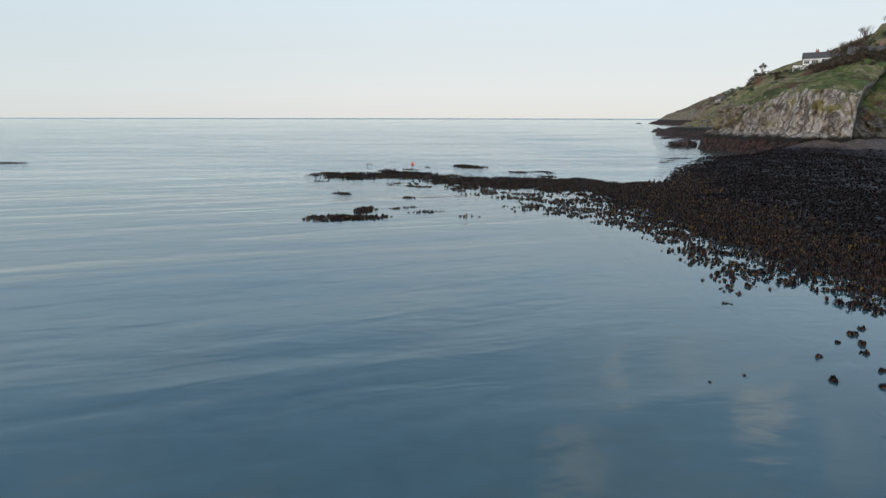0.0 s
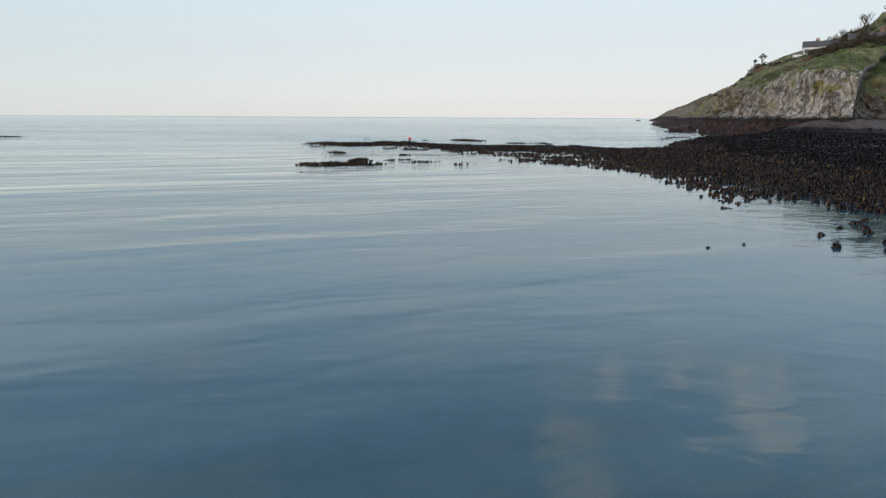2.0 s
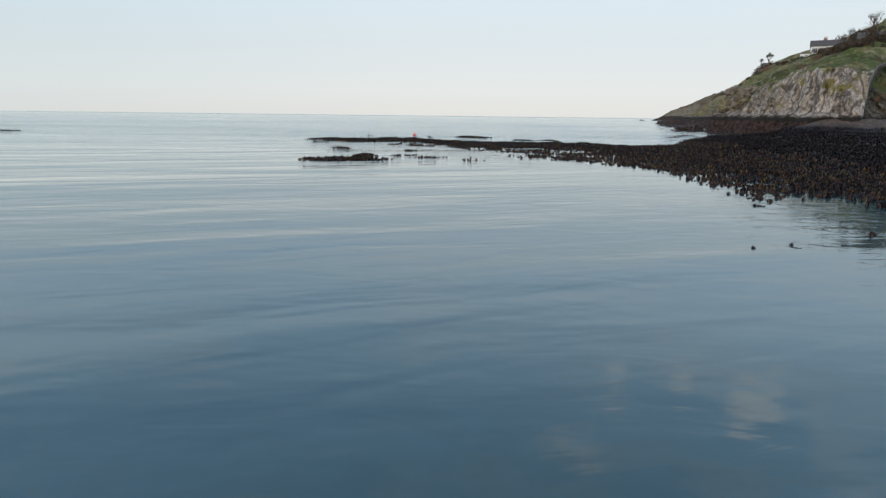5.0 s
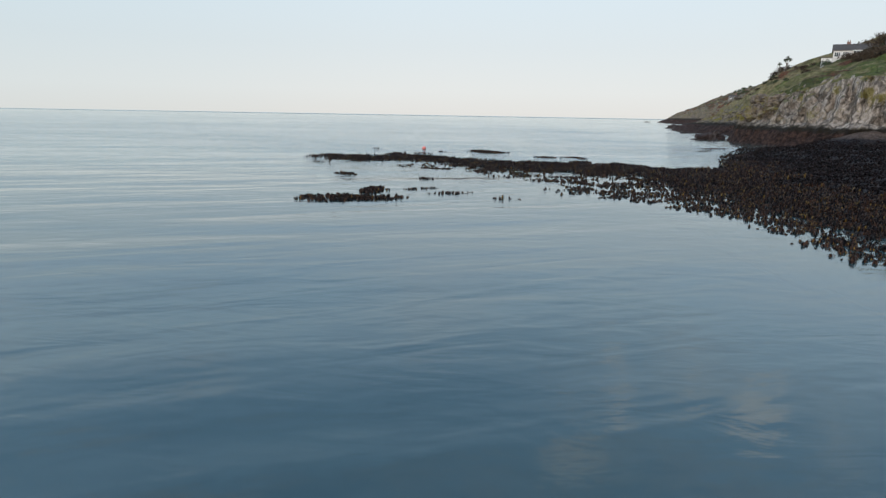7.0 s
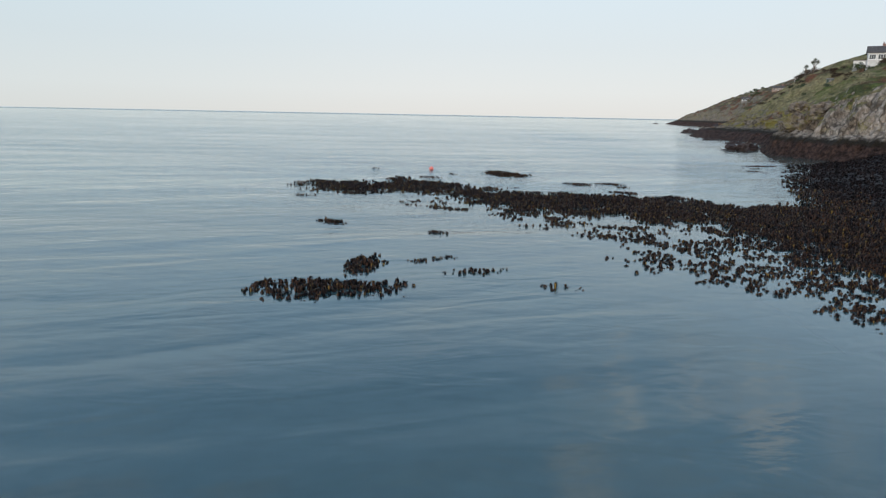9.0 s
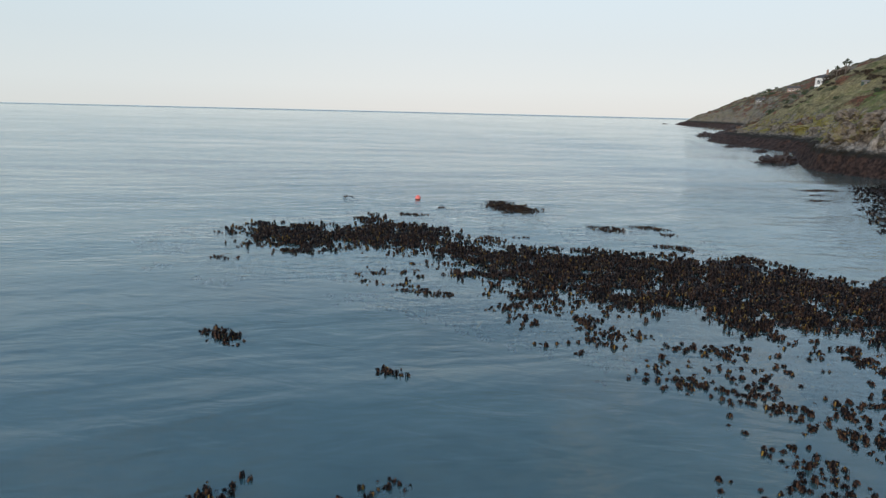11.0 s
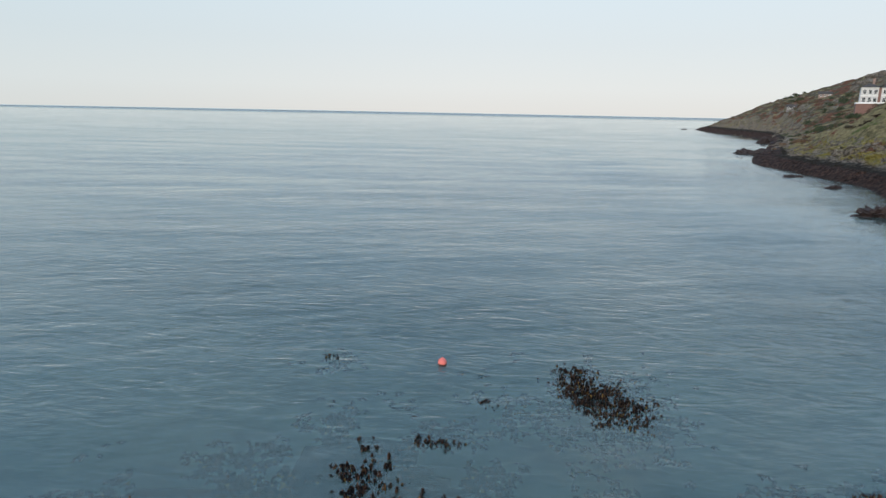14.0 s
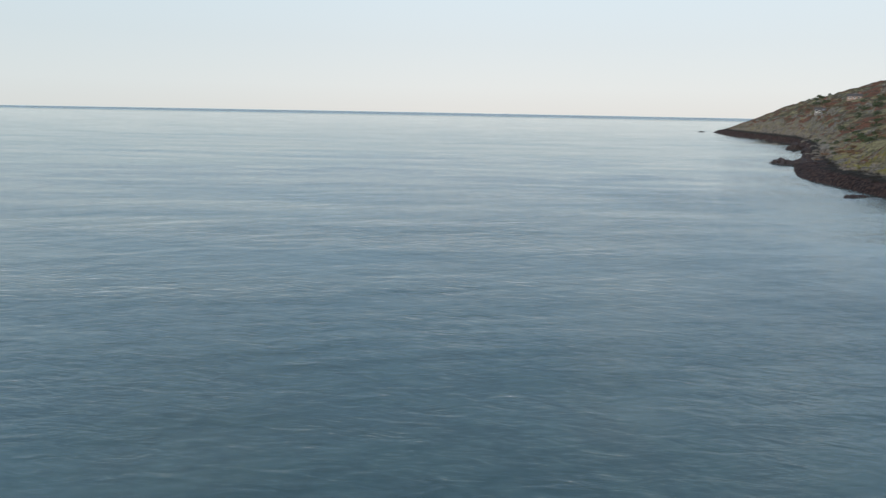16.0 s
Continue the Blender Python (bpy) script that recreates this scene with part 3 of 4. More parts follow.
# ---- kelp ----
rng = np.random.default_rng(7)


def blade_clump(seed, blades=8, spread=1.0):
    """Points and faces of one drooping bunch of kelp, about 0.25 m across."""
    r = np.random.default_rng(seed)
    verts, faces = [], []
    for b in range(blades):
        a = r.uniform(0, 2 * math.pi)
        length, width = r.uniform(0.06, 0.15) * spread, r.uniform(0.018, 0.038)
        rise, droop, roll = r.uniform(0.02, 0.13), r.uniform(0.05, 0.2), r.uniform(-0.9, 0.9)
        ca, sa = math.cos(a), math.sin(a)
        base = len(verts)
        for k in range(4):
            f = k / 3
            d, h = length * (0.12 + 0.88 * f), rise * math.sin(2.2 * f + 0.3) * 1.1 - droop * f * f * 0.45
            w = width * (0.55, 1.0, 0.95, 0.35)[k] * (1 + 0.2 * r.uniform(-1, 1))
            tilt = roll * f
            for s in (-1, 1):
                verts.append((ca * d - sa * w * s, sa * d + ca * w * s, h + s * w * tilt))
        faces += [(base + 2 * k, base + 2 * k + 1, base + 2 * k + 3, base + 2 * k + 2) for k in range(3)]
    return np.array(verts), np.array(faces)


def weed_tuft(seed, blades, width):
    """Points and faces of a small tuft of short curling fronds, about 0.2 m across."""
    r = np.random.default_rng(seed)
    verts, faces = [], []
    for b in range(blades):
        a, length, rise = b * 2.4 + r.uniform(-0.6, 0.6), r.uniform(0.05, 0.13), r.uniform(0.06, 0.15)
        ca, sa = math.cos(a), math.sin(a)
        base = len(verts)
        for d, h, w in ((0.1, -0.4, 0.5), (0.55, 1.0, 1.0), (1.1, r.uniform(-0.3, 0.7), 0.45)):
            w *= width * r.uniform(0.7, 1.3)
            for s in (-1, 1):
                verts.append((ca * d * length - sa * w * s, sa * d * length + ca * w * s, h * rise + s * w * r.uniform(-0.5, 0.5)))
        faces += [(base + 2 * k, base + 2 * k + 1, base + 2 * k + 3, base + 2 * k + 2) for k in range(2)]
    return np.array(verts), np.array(faces)


def kelp_head(seed, blades=11, wide=1.0):
    """Points and faces of one upright head of kelp: an oval bush of blades that arch out and hang."""
    r = np.random.default_rng(seed)
    verts, faces = [], []
    for b in range(blades):
        a, tall, reach = b * 2.4 + r.uniform(-0.5, 0.5), r.uniform(0.06, 0.17), r.uniform(0.03, 0.11)
        ca, sa = math.cos(a), math.sin(a)
        base = len(verts)
        for k, (d, h, w) in enumerate(((0.1, -1.1, 0.014), (0.5, 0.75, 0.022), (0.85, 1.0, 0.034), (1.15, r.uniform(0.1, 0.5), 0.032), (1.1, -0.9, 0.020))):
            w *= wide * (1 + 0.3 * r.uniform(-1, 1))
            for s in (-1, 1):
                verts.append((ca * d * reach - sa * w * s, sa * d * reach + ca * w * s, h * tall + s * w * r.uniform(-0.4, 0.4)))
        faces += [(base + 2 * k, base + 2 * k + 1, base + 2 * k + 3, base + 2 * k + 2) for k in range(4)]
    return np.array(verts), np.array(faces)


HEADS = [kelp_head(90 + i, 12, 0.7) for i in range(14)]
PATCH_HEADS = [kelp_head(120 + i, 9, 0.75) for i in range(14)]
FINE_HEADS = [kelp_head(190 + i, 22, 0.55) for i in range(14)]
TUFTS = [weed_tuft(60 + i, 6 + i % 2, 0.024) for i in range(14)]
WRACK_TUFTS = [weed_tuft(80 + i, 5, 0.034) for i in range(14)]


def kelp_mesh(name, spots, material, parent=None, kinds=None):
    """One mesh of many bunches: spots are x, y, z, size, lift."""
    verts, faces, base = [], [], 0
    kinds = kinds or TUFTS
    for i, (x, y, z, size, tall) in enumerate(spots):
        v, f = kinds[i % len(kinds)]
        a = rng.uniform(0, 2 * math.pi)
        c, s = math.cos(a), math.sin(a)
        verts.append(np.stack([x + size * (v[:, 0] * c - v[:, 1] * s), y + size * (v[:, 0] * s + v[:, 1] * c), z + size * tall * v[:, 2]], 1))
        faces.append(f + base)
        base += len(v)
    verts, faces = np.concatenate(verts), np.concatenate(faces)
    me = bpy.data.meshes.new(name)
    me.vertices.add(len(verts)), me.loops.add(faces.size), me.polygons.add(len(faces))
    me.vertices.foreach_set("co", verts.ravel())
    me.polygons.foreach_set("loop_start", np.arange(0, faces.size, 4, dtype=np.int32))
    me.loops.foreach_set("vertex_index", faces.ravel().astype(np.int32))
    me.update(calc_edges=True)
    me.materials.append(material)
    me.shade_smooth()
    ob = new(name, me)
    ob.parent = parent
    return ob


def scatter(x0, x1, y0, y1, per_metre, chance):
    n = int((x1 - x0) * (y1 - y0) * per_metre)
    x, y = rng.uniform(x0, x1, n), rng.uniform(y0, y1, n)
    ok = rng.uniform(0, 1, n) < chance(x, y)
    return x[ok], y[ok]


def bank_top(x, y):
    return 3.0 - 0.30 * away(FOOT, x, y) + 0.8 * (rough_noise(x, y, 0.6, 8) - 0.5)


def mat_chance(x, y):
    s = inside(SHORE, x, y) + 1.5 * (rough_noise(x, y, 0.6, 21) - 0.5)
    tufty = ease(rough_noise(x, y, 1.3, 79), 0.36, 0.52)
    gaps = 1 - 0.95 * ease(rough_noise(x, y, 0.8, 77), 0.42, 0.54) * (1 - ease(x, 13, 19)) * (1 - 0.7 * ease(s, 1.6, 3.4))
    holes = 1 - 0.85 * ease(rough_noise(x, y, 1.7, 83), 0.54, 0.62) * (1 - ease(x, 14, 20))
    return ease(s, -0.3, 0.7) * gaps * holes * (tufty + (1 - tufty) * ease(s, 0.8, 2.2)) * (bank_top(x, y) < 1.5)


def fringe_chance(x, y):
    s = inside(FRINGE, x, y)
    patchy = ease(rough_noise(x, y, 0.75, 31), 0.45, 0.68)
    near = ease(rough_noise(x, y, 0.9, 33), 0.42, 0.66) * ease(x, 4.5, 7.5) * (1 - ease(y, 50, 56))
    return ease(s, -0.6, 1.2) * np.maximum(patchy, near) * 0.7


FRINGE = [(12.2, 24), (10.4, 22), (11.3, 27), (10.9, 34), (10.5, 38), (8, 41.4), (5.4, 44), (4.4, 46.2), (5.6, 47.3), (6.2, 49.6), (4.4, 52.2), (1.6, 55.2), (-0.6, 58.6),
          (-5.2, 62.0), (-5.0, 64.5), (-3.2, 66), (-1, 62), (4, 60), (9, 57), (13, 55), (14, 40), (14, 26)]


def build_kelp_beds():
    spots = []
    wrack = []
    for x0, x1, y0, y1, dens in ((-18, 19, 56, 83, 58.0), (8, 20, 8, 56, 52.0), (19, 34, 56, 95, 18.0), (20, 34, 22, 56, 18.0), (34, 62, 28, 118, 6.0), (62, 84, 60, 112, 2.5), (20, 40, 0, 22, 3.0)):
        x, y = scatter(x0, x1, y0, y1, dens, mat_chance)
        mound = 0.14 * ease(inside(SHORE, x, y), 0.5, 3.0) * rough_noise(x, y, 0.6, 88)
        z = np.maximum(shore_height(x, y), -0.05 + mound * (y > 52) * (x < 22)) + rng.uniform(-0.01, 0.06, len(x))
        size = rng.uniform(0.65, 1.3, len(x)) * (1.0 if dens > 30 else 1.3 if dens > 8 else 1.7)
        dark = x + 9 * (rough_noise(x, y, 0.2, 71) - 0.5) + 4 * (rough_noise(x, y, 0.8, 72) - 0.5) > 22 + 0.22 * np.maximum(0, y - 45)
        tall = rng.uniform(0.7, 1.3, len(x)) * np.where(dark, 0.5, 1.0)
        spots += list(zip(x[~dark], y[~dark], z[~dark], size[~dark], tall[~dark]))
        wrack += list(zip(x[dark], y[dark], z[dark], size[dark], tall[dark]))
    x, y = scatter(-18, 20, 56, 83, 12.0, lambda x, y: mat_chance(x, y) * ease(inside(SHORE, x, y), 0.8, 2.2))
    mound = 0.14 * ease(inside(SHORE, x, y), 0.5, 3.0) * rough_noise(x, y, 0.6, 88)
    spots += list(zip(x, y, mound - 0.05, rng.uniform(1.6, 2.4, len(x)), np.full(len(x), 0.35)))
    black = kelp_mesh("wrack_bed", wrack, WRACK, kinds=WRACK_TUFTS)
    tagged(black, "blackish wrack covering the boulders of the upper beach", "seaweed", kind="stuff")
    bed = kelp_mesh("kelp_bed", spots, KELP, kinds=TUFTS)
    tagged(bed, "dense dark brown kelp draped over the exposed low-tide reef", "kelp", kind="stuff")
    x, y = scatter(-7, 15, 20, 68, 34.0, fringe_chance)
    spots = list(zip(x, y, rng.uniform(-0.06, 0.0, len(x)), rng.uniform(0.45, 0.95, len(x)), rng.uniform(0.6, 1.2, len(x))))
    fringe = kelp_mesh("kelp_fringe", spots, KELP, kinds=FINE_HEADS)
    x, y = scatter(-18, 20, 56, 84, 10.0, lambda x, y: ease(inside(SHORE, x, y), -0.9, 0.1) * ease(rough_noise(x, y, 0.9, 41), 0.42, 0.6))
    spots = list(zip(x, y, rng.uniform(-0.06, 0.05, len(x)), rng.uniform(0.5, 1.0, len(x)), rng.uniform(0.4, 1.5, len(x))))
    heads = kelp_mesh("kelp_heads", spots, KELP, kinds=HEADS)
    tagged(heads, "bushy brown kelp heads standing up out of the reef", "kelp", kind="stuff")
    tagged(fringe, "scattered brown kelp heads breaking the surface beside the reef", "kelp", kind="stuff")


build_kelp_beds()

# isolated patches: outline centre, half-length, half-width, heading in degrees, bunches per square metre
REEF_PATCHES = [
    (3.3, 85.4, 3.9, 1.9, 112, 14), (9.1, 76.8, 1.5, 0.9, 150, 7), (12.3, 77.4, 1.4, 0.7, 150, 13), (12.7, 75.2, 0.7, 0.5, 150, 11), (11.5, 71.2, 1.6, 0.8, 135, 12),
    (4.4, 70.0, 0.6, 0.5, 30, 7), (-4.1, 80.8, 1.2, 0.6, 170, 8), (-1.7, 84.2, 1.2, 0.5, 150, 6), (-10.5, 89.6, 0.6, 0.4, 0, 5), (-12.8, 65.8, 1.1, 0.4, 170, 10),
    (-5.2, 63.2, 1.0, 0.4, 20, 5), (1.3, 72.2, 1.1, 0.7, 130, 7), (3.0, 73.1, 0.5, 0.3, 0, 8), (-2.3, 60.4, 1.5, 0.45, 165, 9), (14.5, 68.6, 1.2, 0.8, 150, 13),
]
BAY_PATCHES = [
    (-6.6, 41.2, 2.8, 1.3, 8, 11), (-5.6, 44.8, 1.9, 0.9, 80, 10), (-8.8, 54.7, 1.3, 0.5, 150, 12), (-2.9, 52.1, 0.6, 0.4, 0, 12), (-2.4, 46.3, 0.5, 0.3, 20, 7),
    (-61.8, 91.0, 2.2, 0.8, 0, 8), (-1.2, 44.0, 1.6, 0.6, 10, 3), (-3.4, 45.6, 0.7, 0.3, 0, 5), (1.6, 42.0, 1.0, 0.5, 0, 3),
    (33.5, 95.0, 1.6, 0.6, 10, 6), (38.0, 104.0, 2.2, 0.8, 10, 8), (35.5, 99.5, 1.2, 0.5, 30, 6),
]


def build_patches():
    for x, y, a, b, turn, dens in REEF_PATCHES + BAY_PATCHES:
        n = int(a * b * 7.3 * 52)
        px, py = rng.uniform(-1.35, 1.35, n) * a, rng.uniform(-1.35, 1.35, n) * b
        r = np.hypot(px / a, py / b)
        c, s = math.cos(radians(turn)), math.sin(radians(turn))
        gx, gy = px * c - py * s, px * s + py * c
        ragged = r + 0.9 * (0.5 - rough_noise(gx + x, gy + y, 0.8, 51)) + 0.5 * (0.5 - rough_noise(gx + x, gy + y, 2.2, 53))
        keep = rng.uniform(0, 1, n) < np.minimum(1, dens / 12) * (1 - ease(ragged, 0.55, 1.15))
        gx, gy, core = gx[keep], gy[keep], 1 - np.minimum(1, ragged[keep])
        k = len(gx)
        z = 0.14 * np.maximum(0, core) * min(1, b) + rng.uniform(-0.08, 0.0, k)
        bold = 1.15 if y < 60 else 1.0
        spots = list(zip(gx, gy, z, bold * rng.uniform(0.35, 0.8, k), rng.uniform(0.4, 1.25, k)))
        ob = kelp_mesh("kelp_patch", spots, KELP, kinds=PATCH_HEADS)
        ob.location = (x, y, 0)
        size = "large" if a * b > 4 else "small"
        tagged(ob, f"{size} patch of dark brown kelp standing out of the calm water", "kelp patch", group="kelp patches in the bay", kind="stuff")
    for x, y, size in ((6.7, 14.9, 0.45), (7.8, 15.3, 0.6), (10.5, 16.6, 1.0), (9.9, 15.0, 1.2), (10.2, 21.7, 0.9), (10.9, 14.6, 1.1), (12.3, 17.6, 1.3), (11.7, 17.8, 0.9),
                       (11.5, 15.6, 1.0), (11.9, 16.9, 1.2), (12.6, 18.5, 1.5), (-2.4, 46.3, 1.0), (4.6, 47.0, 1.0), (5.3, 46.4, 1.1), (13.2, 19.0, 1.3), (12.9, 17.0, 1.0)):
        spots = [(rng.normal(0, 0.045 * size), rng.normal(0, 0.045 * size), rng.uniform(-0.06, 0.0), 0.58 * size * rng.uniform(0.8, 1.2), rng.uniform(0.7, 1.2)) for _ in range(4)]
        ob = kelp_mesh("kelp_tuft", spots, KELP, kinds=FINE_HEADS)
        ob.location = (x, y, 0)
        tagged(ob, "single tuft of dark kelp poking out of still water", "kelp tuft", group="kelp tufts near the shore")


build_patches()


def build_sunken_kelp():
    """Kelp just below the surface round the reef."""
    def chance(x, y):
        s = inside(SHORE, x, y)
        near = ease(s, -6.5, -0.5) * (1 - ease(s, 0, 2)) * (x < 16)
        for px, py, a, b, _, _ in REEF_PATCHES:
            near = np.maximum(near, 0.9 * np.exp(-((x - px) ** 2 + (y - py) ** 2) / (0.7 * a + 0.8) ** 2))
        return near * ease(rough_noise(x, y, 0.45, 61), 0.45, 0.58)
    x, y = scatter(-20, 18, 52, 95, 22.0, chance)
    spots = list(zip(x, y, rng.uniform(-0.5, -0.2, len(x)), rng.uniform(1.6, 3.2, len(x)), rng.uniform(0.2, 0.5, len(x))))
    ob = kelp_mesh("sunken_kelp", spots, KELP, kinds=WRACK_TUFTS)
    tagged(ob, "dark submerged kelp fronds seen through the shallow water", "kelp", kind="stuff")


build_sunken_kelp()


# ---- rocks in the water ----
ROCK = plain("wet_brown_rock", (0.030, 0.019, 0.017), 0.6, 0.6, 1.4)


def sea_rock(x, y, length, width, height, turn, seed, label):
    bm = bmesh.new()
    bmesh.ops.create_icosphere(bm, subdivisions=4, radius=1.0)
    for v in bm.verts:
        p = v.co + Vector((seed * 7.3, seed * 3.1, 0))
        f = 1 + 0.45 * turf_noise(p, 1.1) + 0.5 * (0.55 - abs(turf_noise(p, 1.9))) + 0.4 * (0.5 - abs(turf_noise(p, 4.0))) + 0.2 * turf_noise(p, 9.0)
        taper = 1 - 0.45 * max(0, v.co.x * -1)
        crown = abs(v.co.z) ** 0.7 * (1 if v.co.z > 0 else -0.5)
        v.co = Vector((v.co.x * f * length / 2, v.co.y * f * width / 2 * taper, crown * f * f * height * taper * 1.15))
    me = bpy.data.meshes.new("sea_rock")
    bm.to_mesh(me), bm.free()
    me.materials.append(ROCK)
    ob = new("sea_rock", me)
    ob.matrix_world = pose(x, y, 0, 0, 0, turn)
    return tagged(ob, label, "rock", group="rocks off the headland")


for row in ((55.2, 147.0, 5.2, 3.0, 0.85, 10), (52.4, 146.8, 2.2, 1.0, 0.2, 10), (71.0, 205.0, 2.6, 1.3, 0.3, 15), (73.6, 206.0, 1.6, 0.9, 0.22, 0), (68.4, 182.5, 2.5, 1.2, 0.28, 10),
            (211.9, 700.0, 4.0, 2.0, 0.4, 0), (146.0, 372.0, 6.0, 3.0, 1.0, 30), (99.0, 296.0, 7.0, 3.5, 0.8, 300), (102.5, 289.0, 8.0, 4.0, 1.0, 300), (104.0, 282.0, 9.0, 5.0, 1.2, 290),
            (152.0, 396.0, 7.0, 3.5, 1.2, 10)):
    sea_rock(*row, seed=row[0], label="low dark brown rock awash beside the headland")

# ---- mooring buoy ----
BUOY_RED = plain("faded_pink_plastic", (0.75, 0.17, 0.13), 0.45, 0.12, 6.0)
BUOY_DARK = plain("fouled_rubber", (0.02, 0.012, 0.012), 0.6, 0.4, 9.0)


def build_buoy(x, y):
    root = tagged(new("mooring_buoy"), "round faded red plastic mooring buoy floating on the sea", "buoy")
    root.location = (x, y, 0)
    bm = bmesh.new()
    bmesh.ops.create_uvsphere(bm, u_segments=28, v_segments=18, radius=0.235)
    for v in bm.verts:
        v.co.z = v.co.z * 1.04 + 0.12
    part("float", bm, BUOY_RED, root, smooth=True)
    bm = bmesh.new()
    bmesh.ops.create_cone(bm, cap_ends=True, segments=24, radius1=0.205, radius2=0.238, depth=0.07, matrix=Matrix.Translation((0, 0, 0.035)))
    part("fouling_band", bm, BUOY_DARK, root, "dark weedy band at the waterline", True)
    bm = bmesh.new()
    bmesh.ops.create_cone(bm, cap_ends=True, segments=12, radius1=0.035, radius2=0.03, depth=0.07, matrix=Matrix.Translation((0, 0, 0.38)))
    part("lifting_eye", bm, BUOY_RED, root, smooth=True)


build_buoy(-4.29, 89.02)


# ---- plants on the headland ----
TWIG = plain("bare_brown_twigs", (0.062, 0.046, 0.032), 0.95, 0.5, 1.2, Specular_IOR_Level=0.1)
GORSE = plain("dark_green_leaves", (0.042, 0.058, 0.022), 0.85, 0.5, 1.5)
BRACKEN = plain("rusty_dead_bracken", (0.115, 0.066, 0.036), 0.9, 0.45, 1.5)
BARK = plain("grey_brown_bark", (0.12, 0.095, 0.075), 0.9, 0.35, 3.0)
GRASS = make_kelp("rough_grass_blades", (0.070, 0.085, 0.024), (0.20, 0.18, 0.075), (0.11, 0.060, 0.030))


def foliage(seed, radius, height, cards, size):
    """Leaf and twig cards in a few uneven lumps."""
    r = np.random.default_rng(seed)
    lumps = [(r.normal(0, radius * 0.42), r.normal(0, radius * 0.42), height * r.uniform(0.25, 0.75), r.uniform(0.35, 0.6)) for _ in range(7)]
    verts, faces = [], []
    for i in range(cards):
        lx, ly, lz, lr = lumps[r.integers(len(lumps))]
        d = r.normal(size=3)
        d /= np.linalg.norm(d)
        p = np.array([lx, ly, lz]) + d * np.array([radius, radius, height * 0.6]) * lr * r.uniform(0.6, 1.08)
        p[2] = max(p[2], 0.05)
        a, b = r.normal(size=3), r.normal(size=3)
        a, b = a / np.linalg.norm(a) * size * r.uniform(0.5, 1.3), b / np.linalg.norm(b) * size * r.uniform(0.25, 0.6)
        k = len(verts)
        verts += [p - a, p + b, p + a * 0.9, p - b]
        faces.append((k, k + 1, k + 2, k + 3))
    return verts, faces


def shrub_model(seed, material, radius, height, cards, size):
    verts, faces = foliage(seed, radius, height, cards, size)
    me = bpy.data.meshes.new("crown")
    me.from_pydata([tuple(v) for v in verts], [], faces)
    me.materials.append(material)
    stem = bmesh.new()
    for k in range(4):
        a = k * 1.7 + seed
        bmesh.ops.create_cone(stem, segments=5, radius1=0.06, radius2=0.02, depth=height * 0.7,
                              matrix=Matrix.Translation((0.25 * math.cos(a), 0.25 * math.sin(a), height * 0.3)) @ Euler((0.4 * math.sin(a), 0.4 * math.cos(a), 0)).to_matrix().to_4x4())
    st = bpy.data.meshes.new("stems")
    stem.to_mesh(st), stem.free()
    st.materials.append(BARK)
    return me, st


SHRUBS = {
    "scrub": ([shrub_model(i, TWIG, 1.5, 1.7, 300, 0.22) for i in range(3)], "tangled leafless brown scrub on the headland slope"),
    "gorse": ([shrub_model(10 + i, GORSE, 1.2, 1.2, 260, 0.20) for i in range(3)], "dark green gorse bush on the headland slope"),
    "bracken": ([shrub_model(20 + i, BRACKEN, 1.5, 0.8, 240, 0.24) for i in range(2)], "low patch of rusty dead bracken on the hillside"),
}


def shrub(kind, x, y, size, tall=1.0):
    models, label = SHRUBS[kind]
    crown, stems = models[int(abs(x * 7 + y * 3)) % len(models)]
    root = tagged(new(kind + "_bush"), label, "shrub", group=kind + " bushes")
    sink = 0.4 * size if kind == "bracken" else 0.15 * size
    root.matrix_world = pose(x, y, ground_at(x, y)[0] - sink, 0, 0, (x * 53) % 360) @ Matrix.Diagonal((size, size, size * tall, 1))
    for name, me in (("crown", crown), ("stems", stems)):
        ob = new(name, me)
        ob.parent = root


def shrubs_along(kind, count, ax, ay, bx, by, wide, lo, hi, tall=1.0):
    for i in range(count):
        f = (i + rng.uniform(0, 1)) / count
        x, y = ax + (bx - ax) * f + rng.normal(0, wide), ay + (by - ay) * f + rng.normal(0, wide)
        shrub(kind, x, y, rng.uniform(lo, hi), tall)


shrubs_along("scrub", 50, 84, 134, 102, 172, 3.5, 0.7, 1.3, 0.9)
shrubs_along("scrub", 26, 86, 140, 122, 160, 4.0, 0.8, 1.4, 1.0)
shrubs_along("scrub", 22, 112, 196, 140, 190, 3.0, 1.2, 2.0, 1.0)
shrubs_along("scrub", 40, 88, 138, 99, 163, 5.0, 0.9, 1.5, 0.9)
shrubs_along("scrub", 16, 96, 170, 103, 196, 3.0, 0.6, 1.0, 0.8)
shrubs_along("scrub", 14, 106, 198, 109, 218, 1.4, 0.5, 0.9, 0.8)
shrubs_along("scrub", 12, 110, 222, 113, 244, 1.2, 0.4, 0.7, 0.7)
shrubs_along("scrub", 26, 97.0, 230, 104.5, 221, 0.6, 0.4, 0.65, 0.7)
shrubs_along("gorse", 14, 98, 205, 114, 262, 3.0, 0.6, 1.1)
shrubs_along("scrub", 34, 116, 254, 152, 312, 2.5, 0.9, 1.7)
shrubs_along("gorse", 30, 110, 262, 178, 400, 7.0, 0.9, 1.8)
shrubs_along("gorse", 24, 160, 330, 235, 470, 8.0, 1.2, 2.2)
shrubs_along("bracken", 26, 215, 470, 245, 560, 8.0, 1.4, 2.6)
shrubs_along("bracken", 16, 100, 262, 150, 330, 6.0, 1.0, 1.8)
